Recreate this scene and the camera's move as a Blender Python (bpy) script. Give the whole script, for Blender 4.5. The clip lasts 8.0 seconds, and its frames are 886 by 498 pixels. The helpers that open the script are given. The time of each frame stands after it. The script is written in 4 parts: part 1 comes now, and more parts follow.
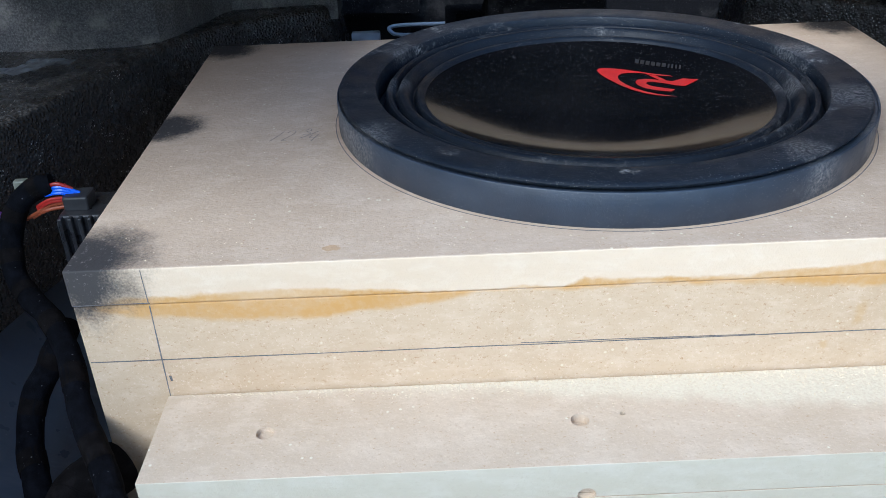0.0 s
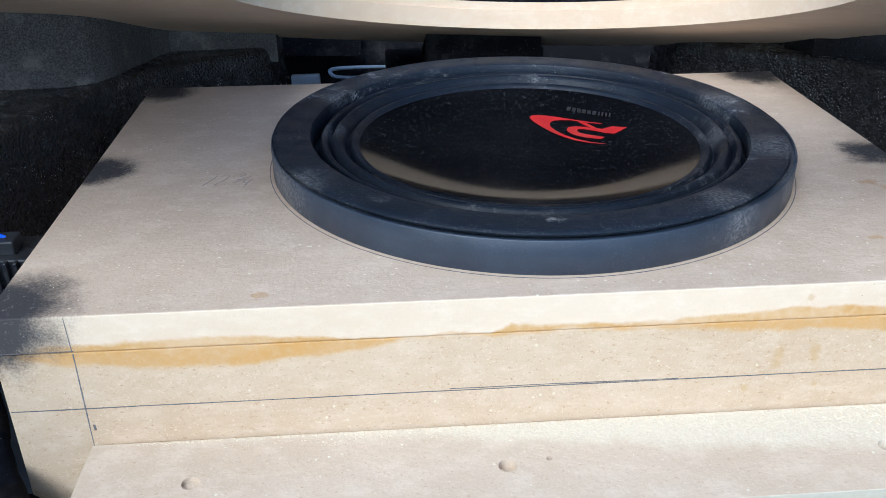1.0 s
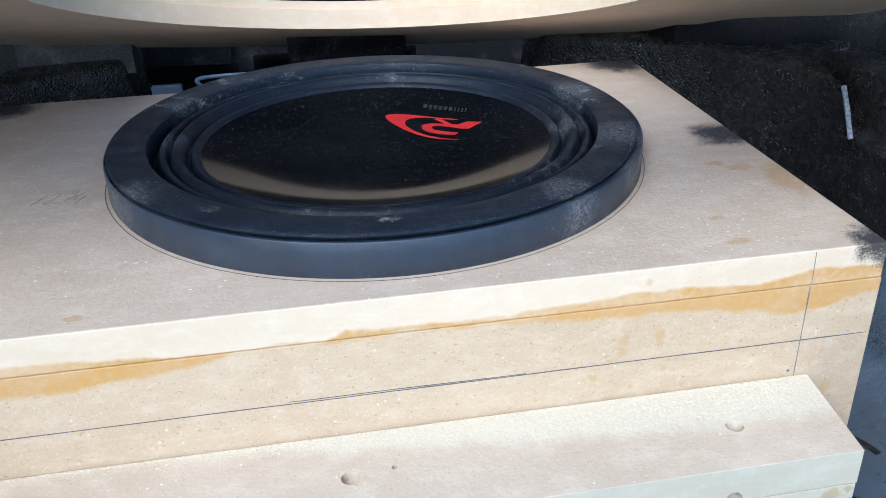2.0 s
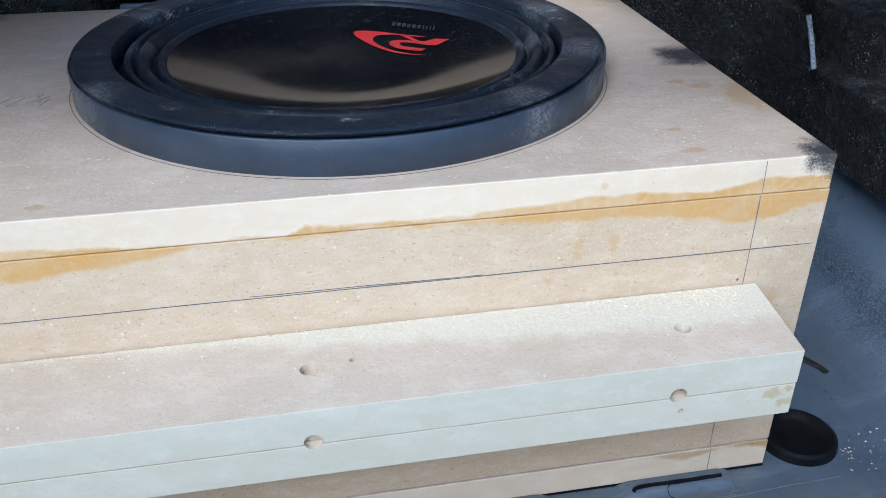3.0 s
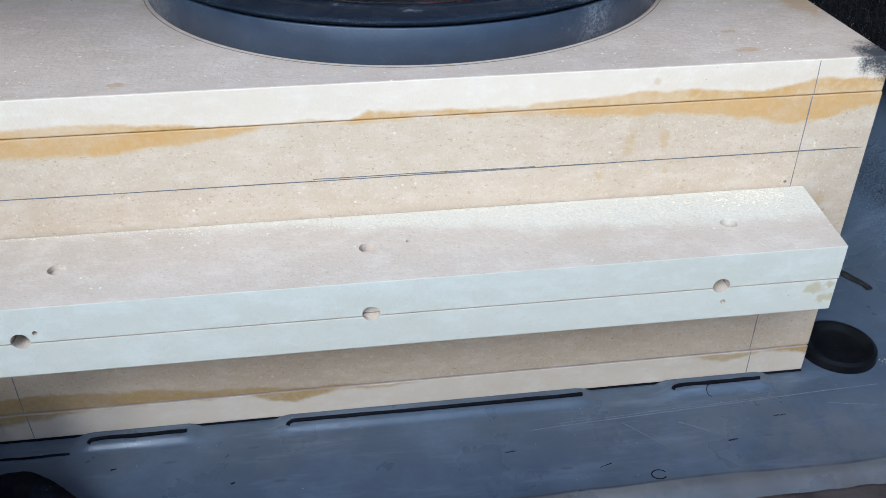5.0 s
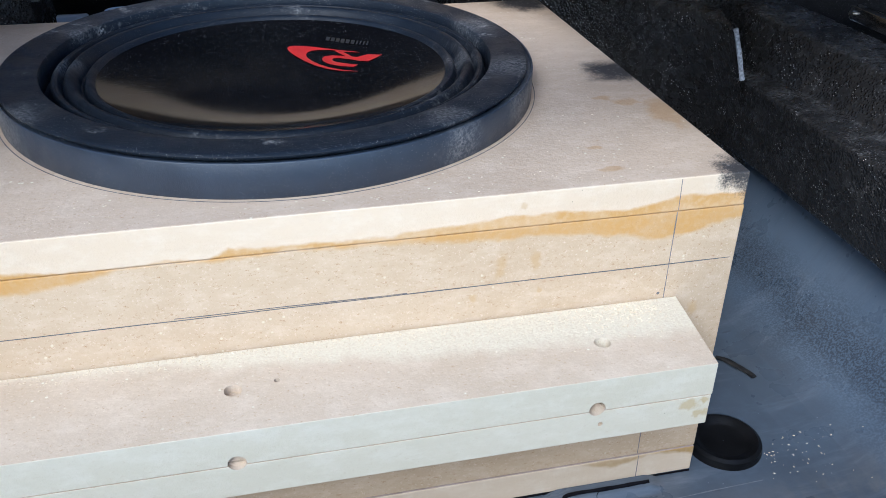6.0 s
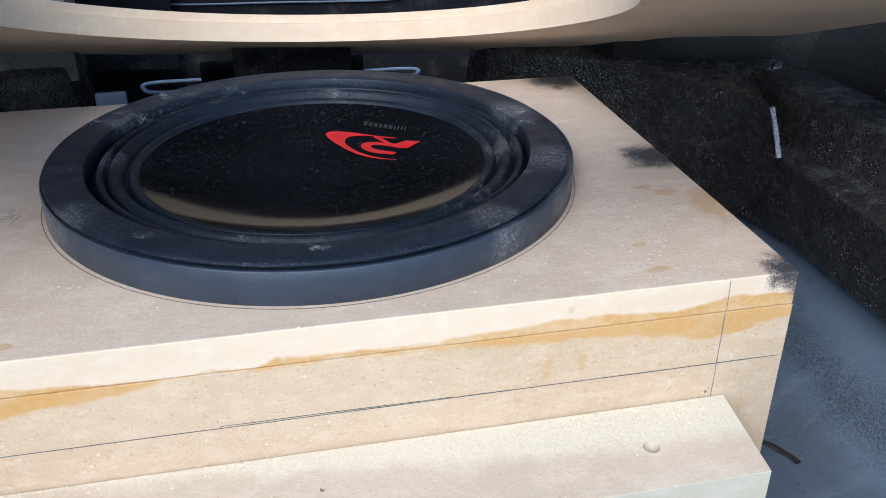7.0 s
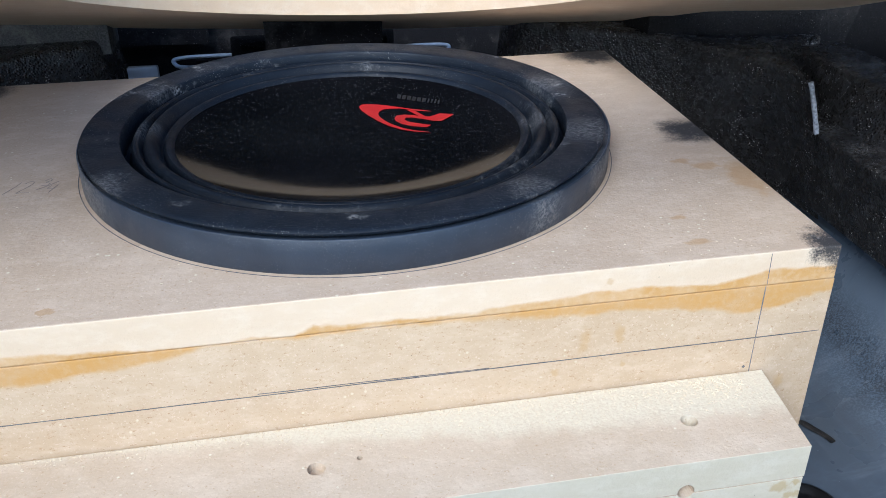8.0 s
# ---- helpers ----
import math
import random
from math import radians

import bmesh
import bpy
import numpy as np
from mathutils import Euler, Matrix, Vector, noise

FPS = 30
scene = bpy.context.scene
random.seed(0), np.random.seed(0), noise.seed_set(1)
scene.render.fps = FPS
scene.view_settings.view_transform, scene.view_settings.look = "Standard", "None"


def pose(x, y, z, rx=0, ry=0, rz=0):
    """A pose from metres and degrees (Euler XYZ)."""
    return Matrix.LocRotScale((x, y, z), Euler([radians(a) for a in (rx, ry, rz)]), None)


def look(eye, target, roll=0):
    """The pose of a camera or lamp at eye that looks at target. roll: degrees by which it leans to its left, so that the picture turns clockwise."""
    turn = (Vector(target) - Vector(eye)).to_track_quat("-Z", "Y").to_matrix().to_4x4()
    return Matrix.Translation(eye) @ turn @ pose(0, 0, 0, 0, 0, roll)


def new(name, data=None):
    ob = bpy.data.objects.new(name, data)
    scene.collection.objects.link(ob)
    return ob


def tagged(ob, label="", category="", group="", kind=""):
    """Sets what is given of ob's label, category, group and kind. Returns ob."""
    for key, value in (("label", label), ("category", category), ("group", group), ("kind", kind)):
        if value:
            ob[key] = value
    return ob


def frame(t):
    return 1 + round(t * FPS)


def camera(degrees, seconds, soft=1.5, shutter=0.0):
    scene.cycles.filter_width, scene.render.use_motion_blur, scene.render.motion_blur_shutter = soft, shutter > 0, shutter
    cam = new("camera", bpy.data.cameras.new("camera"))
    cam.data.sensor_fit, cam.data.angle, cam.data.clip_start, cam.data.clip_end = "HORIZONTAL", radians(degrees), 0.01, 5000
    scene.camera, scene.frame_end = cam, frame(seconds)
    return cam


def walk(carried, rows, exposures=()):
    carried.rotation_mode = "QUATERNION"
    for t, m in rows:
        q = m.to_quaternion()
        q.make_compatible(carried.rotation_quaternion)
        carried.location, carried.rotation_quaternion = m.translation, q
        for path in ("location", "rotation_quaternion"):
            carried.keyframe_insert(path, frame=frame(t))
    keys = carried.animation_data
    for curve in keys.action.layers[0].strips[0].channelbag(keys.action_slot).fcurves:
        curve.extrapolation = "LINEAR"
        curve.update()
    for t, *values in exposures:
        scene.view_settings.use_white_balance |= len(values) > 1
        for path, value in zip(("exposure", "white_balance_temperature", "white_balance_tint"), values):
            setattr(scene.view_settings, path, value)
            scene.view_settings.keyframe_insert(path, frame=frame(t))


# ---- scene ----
# ---- camera ----
cam = camera(53.5, 8.0, 0.7)
PATH = [
    (0, (0.1685, -0.3401, 0.4032), (0.1713, 0.0944, 0.1559), -2.22),
    (0.2, (0.168, -0.339, 0.404), (0.240, 1.406, -0.570), -1.0),
    (0.5, (0.1779, -0.3404, 0.4066), (0.2007, 0.0985, 0.1681), -0.65),
    (0.8, (0.166, -0.345, 0.412), (0.321, 1.416, -0.523), 0.7),
    (1, (0.1782, -0.3418, 0.4096), (0.2105, 0.1010, 0.1796), -0.38),
    (1.2, (0.178, -0.340, 0.408), (0.343, 1.434, -0.501), -0.2),
    (1.5, (0.2004, -0.3377, 0.4060), (0.2479, 0.1055, 0.1794), -1.27),
    (1.7, (0.2122, -0.3343, 0.4052), (0.2690, 0.1075, 0.1781), -1.63),
    (2.8, (0.2401, -0.3447, 0.3851), (0.3337, 0.0836, 0.1448), -0.78),
    (3, (0.2296, -0.3552, 0.3825), (0.3115, 0.0695, 0.1317), 0.14),
    (3.2, (0.211, -0.370, 0.376), (0.501, 1.325, -0.645), 1.0),
    (3.5, (0.1907, -0.3831, 0.3744), (0.2343, 0.0379, 0.1082), 0.92),
    (3.8, (0.167, -0.388, 0.372), (0.281, 1.287, -0.714), 1.2),
    (4, (0.1572, -0.3902, 0.3741), (0.1746, 0.0269, 0.0990), 0.84),
    (4.2, (0.158, -0.392, 0.369), (0.205, 1.286, -0.718), 0.2),
    (4.5, (0.1753, -0.3889, 0.3667), (0.1965, 0.0278, 0.0912), -0.34),
    (4.8, (0.199, -0.391, 0.364), (0.346, 1.293, -0.705), -0.4),
    (5, (0.2196, -0.3857, 0.3666), (0.2744, 0.0280, 0.0912), 0.03),
    (5.2, (0.2418, -0.3843, 0.3661), (0.3107, 0.0280, 0.0917), 0.20),
    (6.3, (0.2489, -0.3502, 0.4114), (0.3535, 0.0736, 0.1675), 0.90),
    (6.5, (0.2471, -0.3462, 0.4186), (0.3490, 0.0804, 0.1786), 0.69),
    (7, (0.2393, -0.3395, 0.4233), (0.3328, 0.0923, 0.1890), 0.09),
    (7.5, (0.2336, -0.3364, 0.4177), (0.3191, 0.0957, 0.1812), -0.16),
    (8, (0.2312, -0.3387, 0.4165), (0.3121, 0.0910, 0.1739), -0.20),
]
walk(cam, [(t, look(eye, aim, roll)) for t, eye, aim, roll in PATH],
     [(0, 0.90, 5520, 5), (1.5, 1.02, 5450, 5), (3, 0.84, 5220, 5), (3.5, 0.58, 5160, 5), (4, 0.70, 5130, 5), (4.5, 0.82, 5120, 5), (5.2, 0.86, 5180, 5), (6.5, 0.96, 5680, 8), (8, 0.93, 5700, 7)])

# ---- light ----
world = bpy.data.worlds.new("sky")
scene.world = world
world.use_nodes = True
sky = world.node_tree.nodes.new("ShaderNodeTexSky")
sky.sky_type, sky.sun_disc = "NISHITA", False
SUN_HIGH, SUN_ROUND = radians(40), radians(210)
sky.sun_elevation, sky.sun_rotation = SUN_HIGH, SUN_ROUND
world.node_tree.nodes["Background"].inputs["Strength"].default_value = 0.15
world.node_tree.links.new(sky.outputs[0], world.node_tree.nodes["Background"].inputs["Color"])
sun = new("sun", bpy.data.lights.new("sun", "SUN"))
sun.data.energy, sun.data.angle, sun.data.color = 1.65, radians(32), (1.0, 0.985, 0.955)
sun_from = Vector((math.sin(SUN_ROUND) * math.cos(SUN_HIGH), math.cos(SUN_ROUND) * math.cos(SUN_HIGH), math.sin(SUN_HIGH)))
sun.matrix_world = look(sun_from * 5, (0, 0, 0))
scene.view_settings.exposure = 1.1

# ---- small tools ----
W, D, H, T = 0.4968, 0.3432, 0.206, 0.019      # the box and its board thickness
RX, RY = 0.2698, 0.1757                         # the loudspeaker's middle


def thing(name, at, label, category, group="", kind=""):
    """An Empty at a thing's base, that parents its parts."""
    ob = new(name)
    ob.empty_display_size = 0.02
    ob.location = at
    return tagged(ob, label, category, group, kind)


def part(name, bm, material, parent=None, label="", smooth=False):
    """Links a bmesh, drawn in world metres, as one mesh under its thing or part."""
    base = Vector((0, 0, 0))
    up = parent
    while up is not None:
        base += Vector(up.location)
        up = up.parent
    bmesh.ops.translate(bm, verts=bm.verts, vec=-base)
    data = bpy.data.meshes.new(name)
    bm.to_mesh(data)
    bm.free()
    for m in material if isinstance(material, (list, tuple)) else [material]:
        data.materials.append(m)
    if smooth:
        for p in data.polygons:
            p.use_smooth = True
        data.set_sharp_from_angle(angle=radians(38))
    ob = new(name, data)
    ob.parent = parent
    return tagged(ob, label)


def single(name, bm, material, label, category, kind="", group="", smooth=False):
    ob = part(name, bm, material, None, "", smooth)
    return tagged(ob, label, category, group, kind)


def cuboid(x0, x1, y0, y1, z0, z1, bevel=0.0, steps=2, bm=None):
    own = bm is None
    bm = bmesh.new() if own else bm
    made = bmesh.ops.create_cube(bm, size=1.0)["verts"]
    bmesh.ops.scale(bm, vec=(x1 - x0, y1 - y0, z1 - z0), verts=made)
    bmesh.ops.translate(bm, vec=((x0 + x1) / 2, (y0 + y1) / 2, (z0 + z1) / 2), verts=made)
    if bevel:
        edges = list({e for v in made for e in v.link_edges})
        bmesh.ops.bevel(bm, geom=edges, offset=bevel, segments=steps, profile=0.5, affect="EDGES")
    return bm


def lathe(profile, centre, steps=160, closed=False):
    """A turned shape from rows of radius and height."""
    bm = bmesh.new()
    rings = []
    for r, z in profile:
        rings.append([bm.verts.new((centre[0] + r * math.cos(a), centre[1] + r * math.sin(a), z))
                      for a in (2 * math.pi * k / steps for k in range(steps))])
    pairs = list(zip(rings, rings[1:])) + ([(rings[-1], rings[0])] if closed else [])
    for low, high in pairs:
        for k in range(steps):
            bm.faces.new((low[k], low[(k + 1) % steps], high[(k + 1) % steps], high[k]))
    bmesh.ops.recalc_face_normals(bm, faces=bm.faces)
    return bm


def smooth_line(points, per=8):
    """Catmull-Rom through the points."""
    p = [Vector(q) for q in points]
    p = [2 * p[0] - p[1], *p, 2 * p[-1] - p[-2]]
    out = []
    for a, b, c, d in zip(p, p[1:], p[2:], p[3:]):
        for k in range(per):
            t = k / per
            out.append(0.5 * (2 * b + (c - a) * t + (2 * a - 5 * b + 4 * c - d) * t * t + (3 * b - a - 3 * c + d) * t ** 3))
    return out + [p[-2]]


def tube(points, radius, sides=14, per=8, lumps=0.0, bm=None, flat=1.0):
    """A round sweep along a smooth line, uneven by lumps."""
    bm = bm or bmesh.new()
    line = smooth_line(points, per)
    side = Vector((0.31, 0.2, 0.93)).cross(line[1] - line[0]).normalized()
    rings = []
    for n, p in enumerate(line):
        ahead = (line[min(n + 1, len(line) - 1)] - line[max(n - 1, 0)]).normalized()
        side = (side - ahead * side.dot(ahead)).normalized()
        up = ahead.cross(side)
        ring = []
        for k in range(sides):
            a = 2 * math.pi * k / sides
            way = side * math.cos(a) + up * (math.sin(a) * flat)
            r = radius * (1 + lumps * noise.noise((p + way * 0.01) * 90))
            ring.append(bm.verts.new(p + way * r))
        rings.append(ring)
    for low, high in zip(rings, rings[1:]):
        for k in range(sides):
            bm.faces.new((low[k], low[(k + 1) % sides], high[(k + 1) % sides], high[k]))
    bm.faces.new(rings[0][::-1])
    bm.faces.new(rings[-1])
    bmesh.ops.recalc_face_normals(bm, faces=bm.faces)
    return bm


def prism(plan, low, high, bevel=0.0, steps=3, draft=1.0):
    """An upright block over a plan outline; low and high are heights or functions of x and y."""
    f0 = low if callable(low) else lambda x, y: low
    f1 = high if callable(high) else lambda x, y: high
    bm = bmesh.new()
    a = [bm.verts.new((x, y, f0(x, y))) for x, y in plan]
    b = [bm.verts.new((x, y, f1(x, y))) for x, y in plan]
    top = bm.faces.new(b)
    bm.faces.new(a[::-1])
    n = len(plan)
    for k in range(n):
        bm.faces.new((a[k], a[(k + 1) % n], b[(k + 1) % n], b[k]))
    bmesh.ops.recalc_face_normals(bm, faces=bm.faces)
    if bevel:
        bmesh.ops.bevel(bm, geom=list(top.edges), offset=bevel, segments=steps, profile=0.5, affect="EDGES")
    return bm


def cut(ob, cutters):
    """Cuts closed bmeshes out of a mesh object and keeps the plain result."""
    tool_mesh = bpy.data.meshes.new("tool")
    cutters.to_mesh(tool_mesh)
    cutters.free()
    tool = new("tool", tool_mesh)
    mod = ob.modifiers.new("cut", "BOOLEAN")
    mod.object, mod.operation, mod.solver = tool, "DIFFERENCE", "EXACT"
    done = bpy.data.meshes.new_from_object(ob.evaluated_get(bpy.context.evaluated_depsgraph_get()))
    ob.modifiers.clear()
    old = ob.data
    ob.data = done
    bpy.data.meshes.remove(old)
    bpy.data.objects.remove(tool)
    bpy.data.meshes.remove(tool_mesh)


def drill(bm, at, radius, depth, way="z", steps=24):
    made = bmesh.ops.create_cone(bm, segments=steps, radius1=radius, radius2=radius, depth=depth, cap_ends=True)["verts"]
    if way == "y":
        bmesh.ops.rotate(bm, verts=made, cent=(0, 0, 0), matrix=Matrix.Rotation(math.pi / 2, 3, "X"))
    bmesh.ops.translate(bm, verts=made, vec=at)
    return bm


# ---- materials ----
class Mat:
    """A node material with short ways to write its nodes."""

    def __init__(self, name, rough=0.6, metal=0.0, spec=0.5):
        self.m = bpy.data.materials.new(name)
        self.m.use_nodes = True
        self.t = self.m.node_tree
        self.b = self.t.nodes["Principled BSDF"]
        self.b.inputs["Roughness"].default_value = rough
        self.b.inputs["Metallic"].default_value = metal
        self.b.inputs["Specular IOR Level"].default_value = spec
        self.place = self.node("ShaderNodeNewGeometry").outputs["Position"]

    def node(self, kind):
        return self.t.nodes.new(kind)

    def put(self, socket, value):
        if hasattr(value, "is_output"):
            self.t.links.new(value, socket)
        elif isinstance(value, tuple) and len(value) == 3 and socket.type == "RGBA":
            socket.default_value = (*value, 1)
        else:
            socket.default_value = value

    def math(self, op, a, b=0.0, c=0.0):
        n = self.node("ShaderNodeMath")
        n.operation = op
        for s, v in zip(n.inputs, (a, b, c)):
            self.put(s, v)
        return n.outputs[0]

    def scaled(self, sx, sy, sz):
        n = self.node("ShaderNodeVectorMath")
        n.operation = "MULTIPLY"
        self.put(n.inputs[0], self.place)
        n.inputs[1].default_value = (sx, sy, sz)
        return n.outputs[0]

    def noise(self, scale, detail=3.0, rough=0.55, vector=None):
        n = self.node("ShaderNodeTexNoise")
        n.inputs["Scale"].default_value, n.inputs["Detail"].default_value, n.inputs["Roughness"].default_value = scale, detail, rough
        self.put(n.inputs["Vector"], vector or self.place)
        return n.outputs["Fac"]

    def cells(self, scale, out="Distance", feature="F1", vector=None):
        n = self.node("ShaderNodeTexVoronoi")
        n.feature = feature
        n.inputs["Scale"].default_value = scale
        self.put(n.inputs["Vector"], vector or self.place)
        return n.outputs[out]

    def span(self, value, a, b, lo=0.0, hi=1.0):
        n = self.node("ShaderNodeMapRange")
        n.interpolation_type = "SMOOTHSTEP"
        for s, v in zip(n.inputs, (value, a, b, lo, hi)):
            self.put(s, v)
        return n.outputs[0]

    def mix(self, fac, a, b, kind="MIX"):
        n = self.node("ShaderNodeMix")
        n.data_type, n.blend_type = "RGBA", kind
        self.put(n.inputs[0], fac)
        self.put(n.inputs[6], a)
        self.put(n.inputs[7], b)
        return n.outputs[2]

    def axis(self, k):
        n = self.node("ShaderNodeSeparateXYZ")
        self.put(n.inputs[0], self.place)
        return n.outputs[k]

    def near(self, point, stretch=(1, 1, 1)):
        n = self.node("ShaderNodeVectorMath")
        n.operation = "SUBTRACT"
        self.put(n.inputs[0], self.place)
        n.inputs[1].default_value = point
        s = self.node("ShaderNodeVectorMath")
        s.operation = "MULTIPLY"
        self.put(s.inputs[0], n.outputs[0])
        s.inputs[1].default_value = stretch
        d = self.node("ShaderNodeVectorMath")
        d.operation = "LENGTH"
        self.put(d.inputs[0], s.outputs[0])
        return d.outputs["Value"]

    def ramp(self, value, stops):
        """A height along a line: stops of place and value, both 0 to 1."""
        n = self.node("ShaderNodeValToRGB")
        self.put(n.inputs[0], value)
        e = n.color_ramp.elements
        while len(e) < len(stops):
            e.new(0.5)
        for k, (p, v) in zip(e, stops):
            k.position, k.color = p, (v, v, v, 1)
        return n.outputs[0]

    def color(self, value):
        self.put(self.b.inputs["Base Color"], value)
        return self

    def rough(self, value):
        self.put(self.b.inputs["Roughness"], value)
        return self

    def bump(self, height, depth=0.0005, strength=1.0):
        n = self.node("ShaderNodeBump")
        n.inputs["Strength"].default_value, n.inputs["Distance"].default_value = strength, depth
        self.put(n.inputs["Height"], height)
        self.t.links.new(n.outputs[0], self.b.inputs["Normal"])
        return self


SPRAYED = [((0.004, 0.010, 0.206), 0.029), ((0.004, 0.171, 0.206), 0.021), ((0.012, 0.333, 0.206), 0.022),
           ((0.495, 0.006, 0.206), 0.014), ((0.489, 0.160, 0.206), 0.020), ((0.482, 0.333, 0.206), 0.021)]
SPOTS = [((0.462, 0.114, 0.206), 0.0065, 1.6), ((0.430, 0.044, 0.206), 0.006, 2.2), ((0.428, 0.017, 0.206), 0.008, 2.4),
         ((0.489, 0.086, 0.206), 0.012, 0.45), ((0.120, 0.011, 0.206), 0.0026, 1.3), ((0.474, 0.105, 0.206), 0.009, 1.2)]


def mdf(name, base, deep, light, speck=0.5, sprayed=False, spots=False, glue=None, dust=None, streak=(1, 1, 1), rough=0.75, chips=0.0):
    """Fibreboard: clouded fibre colour with fine flecks, and what has soiled it."""
    m = Mat(name, rough, spec=0.25)
    cloud = m.noise(9, 4, 0.6, m.scaled(*streak))
    fibre = m.noise(560, 4, 0.8, m.scaled(0.7, 1, 1.1))
    mid = m.noise(95, 4, 0.7, m.scaled(0.6, 1, 1.2))
    c = m.mix(m.span(cloud, 0.3, 0.7), base, deep)
    c = m.mix(m.math("MULTIPLY", m.span(mid, 0.42, 0.72), 0.5), c, light)
    c = m.mix(m.math("MULTIPLY", m.span(fibre, 0.56, 0.74), speck * 0.8), c, (0.70 * base[0], 0.56 * base[1], 0.44 * base[2]))
    c = m.mix(m.math("MULTIPLY", m.span(m.noise(760, 3, 0.7), 0.57, 0.70), speck * 0.55), c, light)
    chip = m.math("MULTIPLY", m.span(m.cells(170), 0.16, 0.08), m.span(m.noise(37, 3), 0.5, 0.62))
    c = m.mix(m.math("MULTIPLY", chip, chips), c, tuple(min(0.85, 1.5 * v) for v in light))
    nick = m.math("MULTIPLY", m.span(m.cells(150), 0.07, 0.03), m.span(m.noise(21, 2), 0.58, 0.64))
    c = m.mix(m.math("MULTIPLY", nick, 0.55), c, tuple(0.25 * v for v in base))
    if spots:
        for at, r, stretch in SPOTS:
            d = m.math("ADD", m.near(at, (1, stretch, 1)), m.math("MULTIPLY", m.math("SUBTRACT", m.noise(130, 3), 0.5), 0.016))
            c = m.mix(m.math("MULTIPLY", m.span(d, r * 1.1, r * 0.45), 0.52), c, (0.42, 0.235, 0.085), "MIX")
    if glue:
        x, z = m.math("DIVIDE", m.axis(0), W), m.axis(2)
        for at, r, tall in (((0.366, 0.0, 0.1655), 0.0045, 0.45), ((0.3845, 0.0, 0.167), 0.004, 0.5), ((0.3765, 0.0, 0.1985), 0.0028, 0.9), ((0.352, 0.0, 0.147), 0.0028, 0.6), ((0.388, 0.0, 0.1475), 0.002, 0.8), ((0.478, 0.0, 0.125), 0.004, 0.6)):
            d = m.math("ADD", m.near(at, (1, 1, tall)), m.math("MULTIPLY", m.math("SUBTRACT", m.noise(210, 3), 0.5), 0.006))
            c = m.mix(m.math("MULTIPLY", m.span(d, r, r * 0.3), 0.40), c, (0.50, 0.30, 0.11))
        for seam, above, below, strength, tint in glue:
            ragged = m.math("MULTIPLY", m.math("SUBTRACT", m.noise(60, 4, 0.6, m.scaled(0.6, 1, 1)), 0.5), 0.010)
            h = m.math("ADD", m.math("SUBTRACT", z, seam), ragged)
            up = m.math("MULTIPLY", m.ramp(x, above), 0.024)
            down = m.math("MULTIPLY", m.ramp(x, below), -0.022)
            inside = m.math("MULTIPLY", m.span(m.math("SUBTRACT", up, h), -0.0004, 0.0022), m.span(m.math("SUBTRACT", h, down), -0.0004, 0.0030))
            inside = m.math("MULTIPLY", inside, m.span(m.math("SUBTRACT", up, down), 0.0008, 0.003))
            patchy = m.math("MULTIPLY", m.span(m.noise(38, 4, 0.65, m.scaled(0.45, 1, 1)), 0.3, 0.62, 0.6, 1.0), m.span(m.noise(300, 3), 0.3, 0.6, 0.8, 1.0))
            c = m.mix(m.math("MULTIPLY", m.math("MULTIPLY", inside, patchy), strength), c, tint)
    if dust:
        c = dust(m, c)
    if sprayed:
        for at, r in SPRAYED:
            d = m.math("ADD", m.near(at), m.math("MULTIPLY", m.math("SUBTRACT", m.noise(70, 3), 0.5), 0.022))
            d = m.math("ADD", d, m.math("MULTIPLY", m.math("SUBTRACT", m.noise(900, 1), 0.5), 0.012))
            c = m.mix(m.math("MULTIPLY", m.span(d, r * 1.42, r * 0.55), 0.95), c, m.mix(m.span(m.noise(420, 3, 0.7), 0.58, 0.70), (0.026, 0.029, 0.036), (0.17, 0.165, 0.16)))
    m.color(c)
    m.bump(m.math("ADD", m.noise(330, 4, 0.7), m.math("MULTIPLY", m.noise(40, 3), 0.6)), 0.00050, 0.75)
    return m.m


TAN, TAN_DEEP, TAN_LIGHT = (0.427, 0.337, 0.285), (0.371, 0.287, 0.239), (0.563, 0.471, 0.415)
CREAM, CREAM_DEEP, CREAM_LIGHT = (0.725, 0.592, 0.440), (0.670, 0.535, 0.385), (0.770, 0.665, 0.530)
OCHRE = (0.55, 0.315, 0.105)
GLUE_HIGH = (0.187,
             [(0.0, 0.02), (0.04, 0.16), (0.10, 0.22), (0.18, 0.26), (0.27, 0.14), (0.36, 0.04), (0.45, 0.04), (0.472, 0.26), (0.51, 0.12), (0.62, 0.12), (0.72, 0.24), (0.80, 0.32), (0.87, 0.16), (0.92, 0.40), (1.0, 0.36)],
             [(0.0, 0.05), (0.05, 0.34), (0.12, 0.50), (0.20, 0.58), (0.27, 0.48), (0.33, 0.36), (0.375, 0.08), (0.48, 0.12), (0.54, 0.10), (0.65, 0.20), (0.74, 0.32), (0.83, 0.42), (0.90, 0.74), (0.95, 0.66), (1.0, 0.40)],
             1.0, OCHRE)
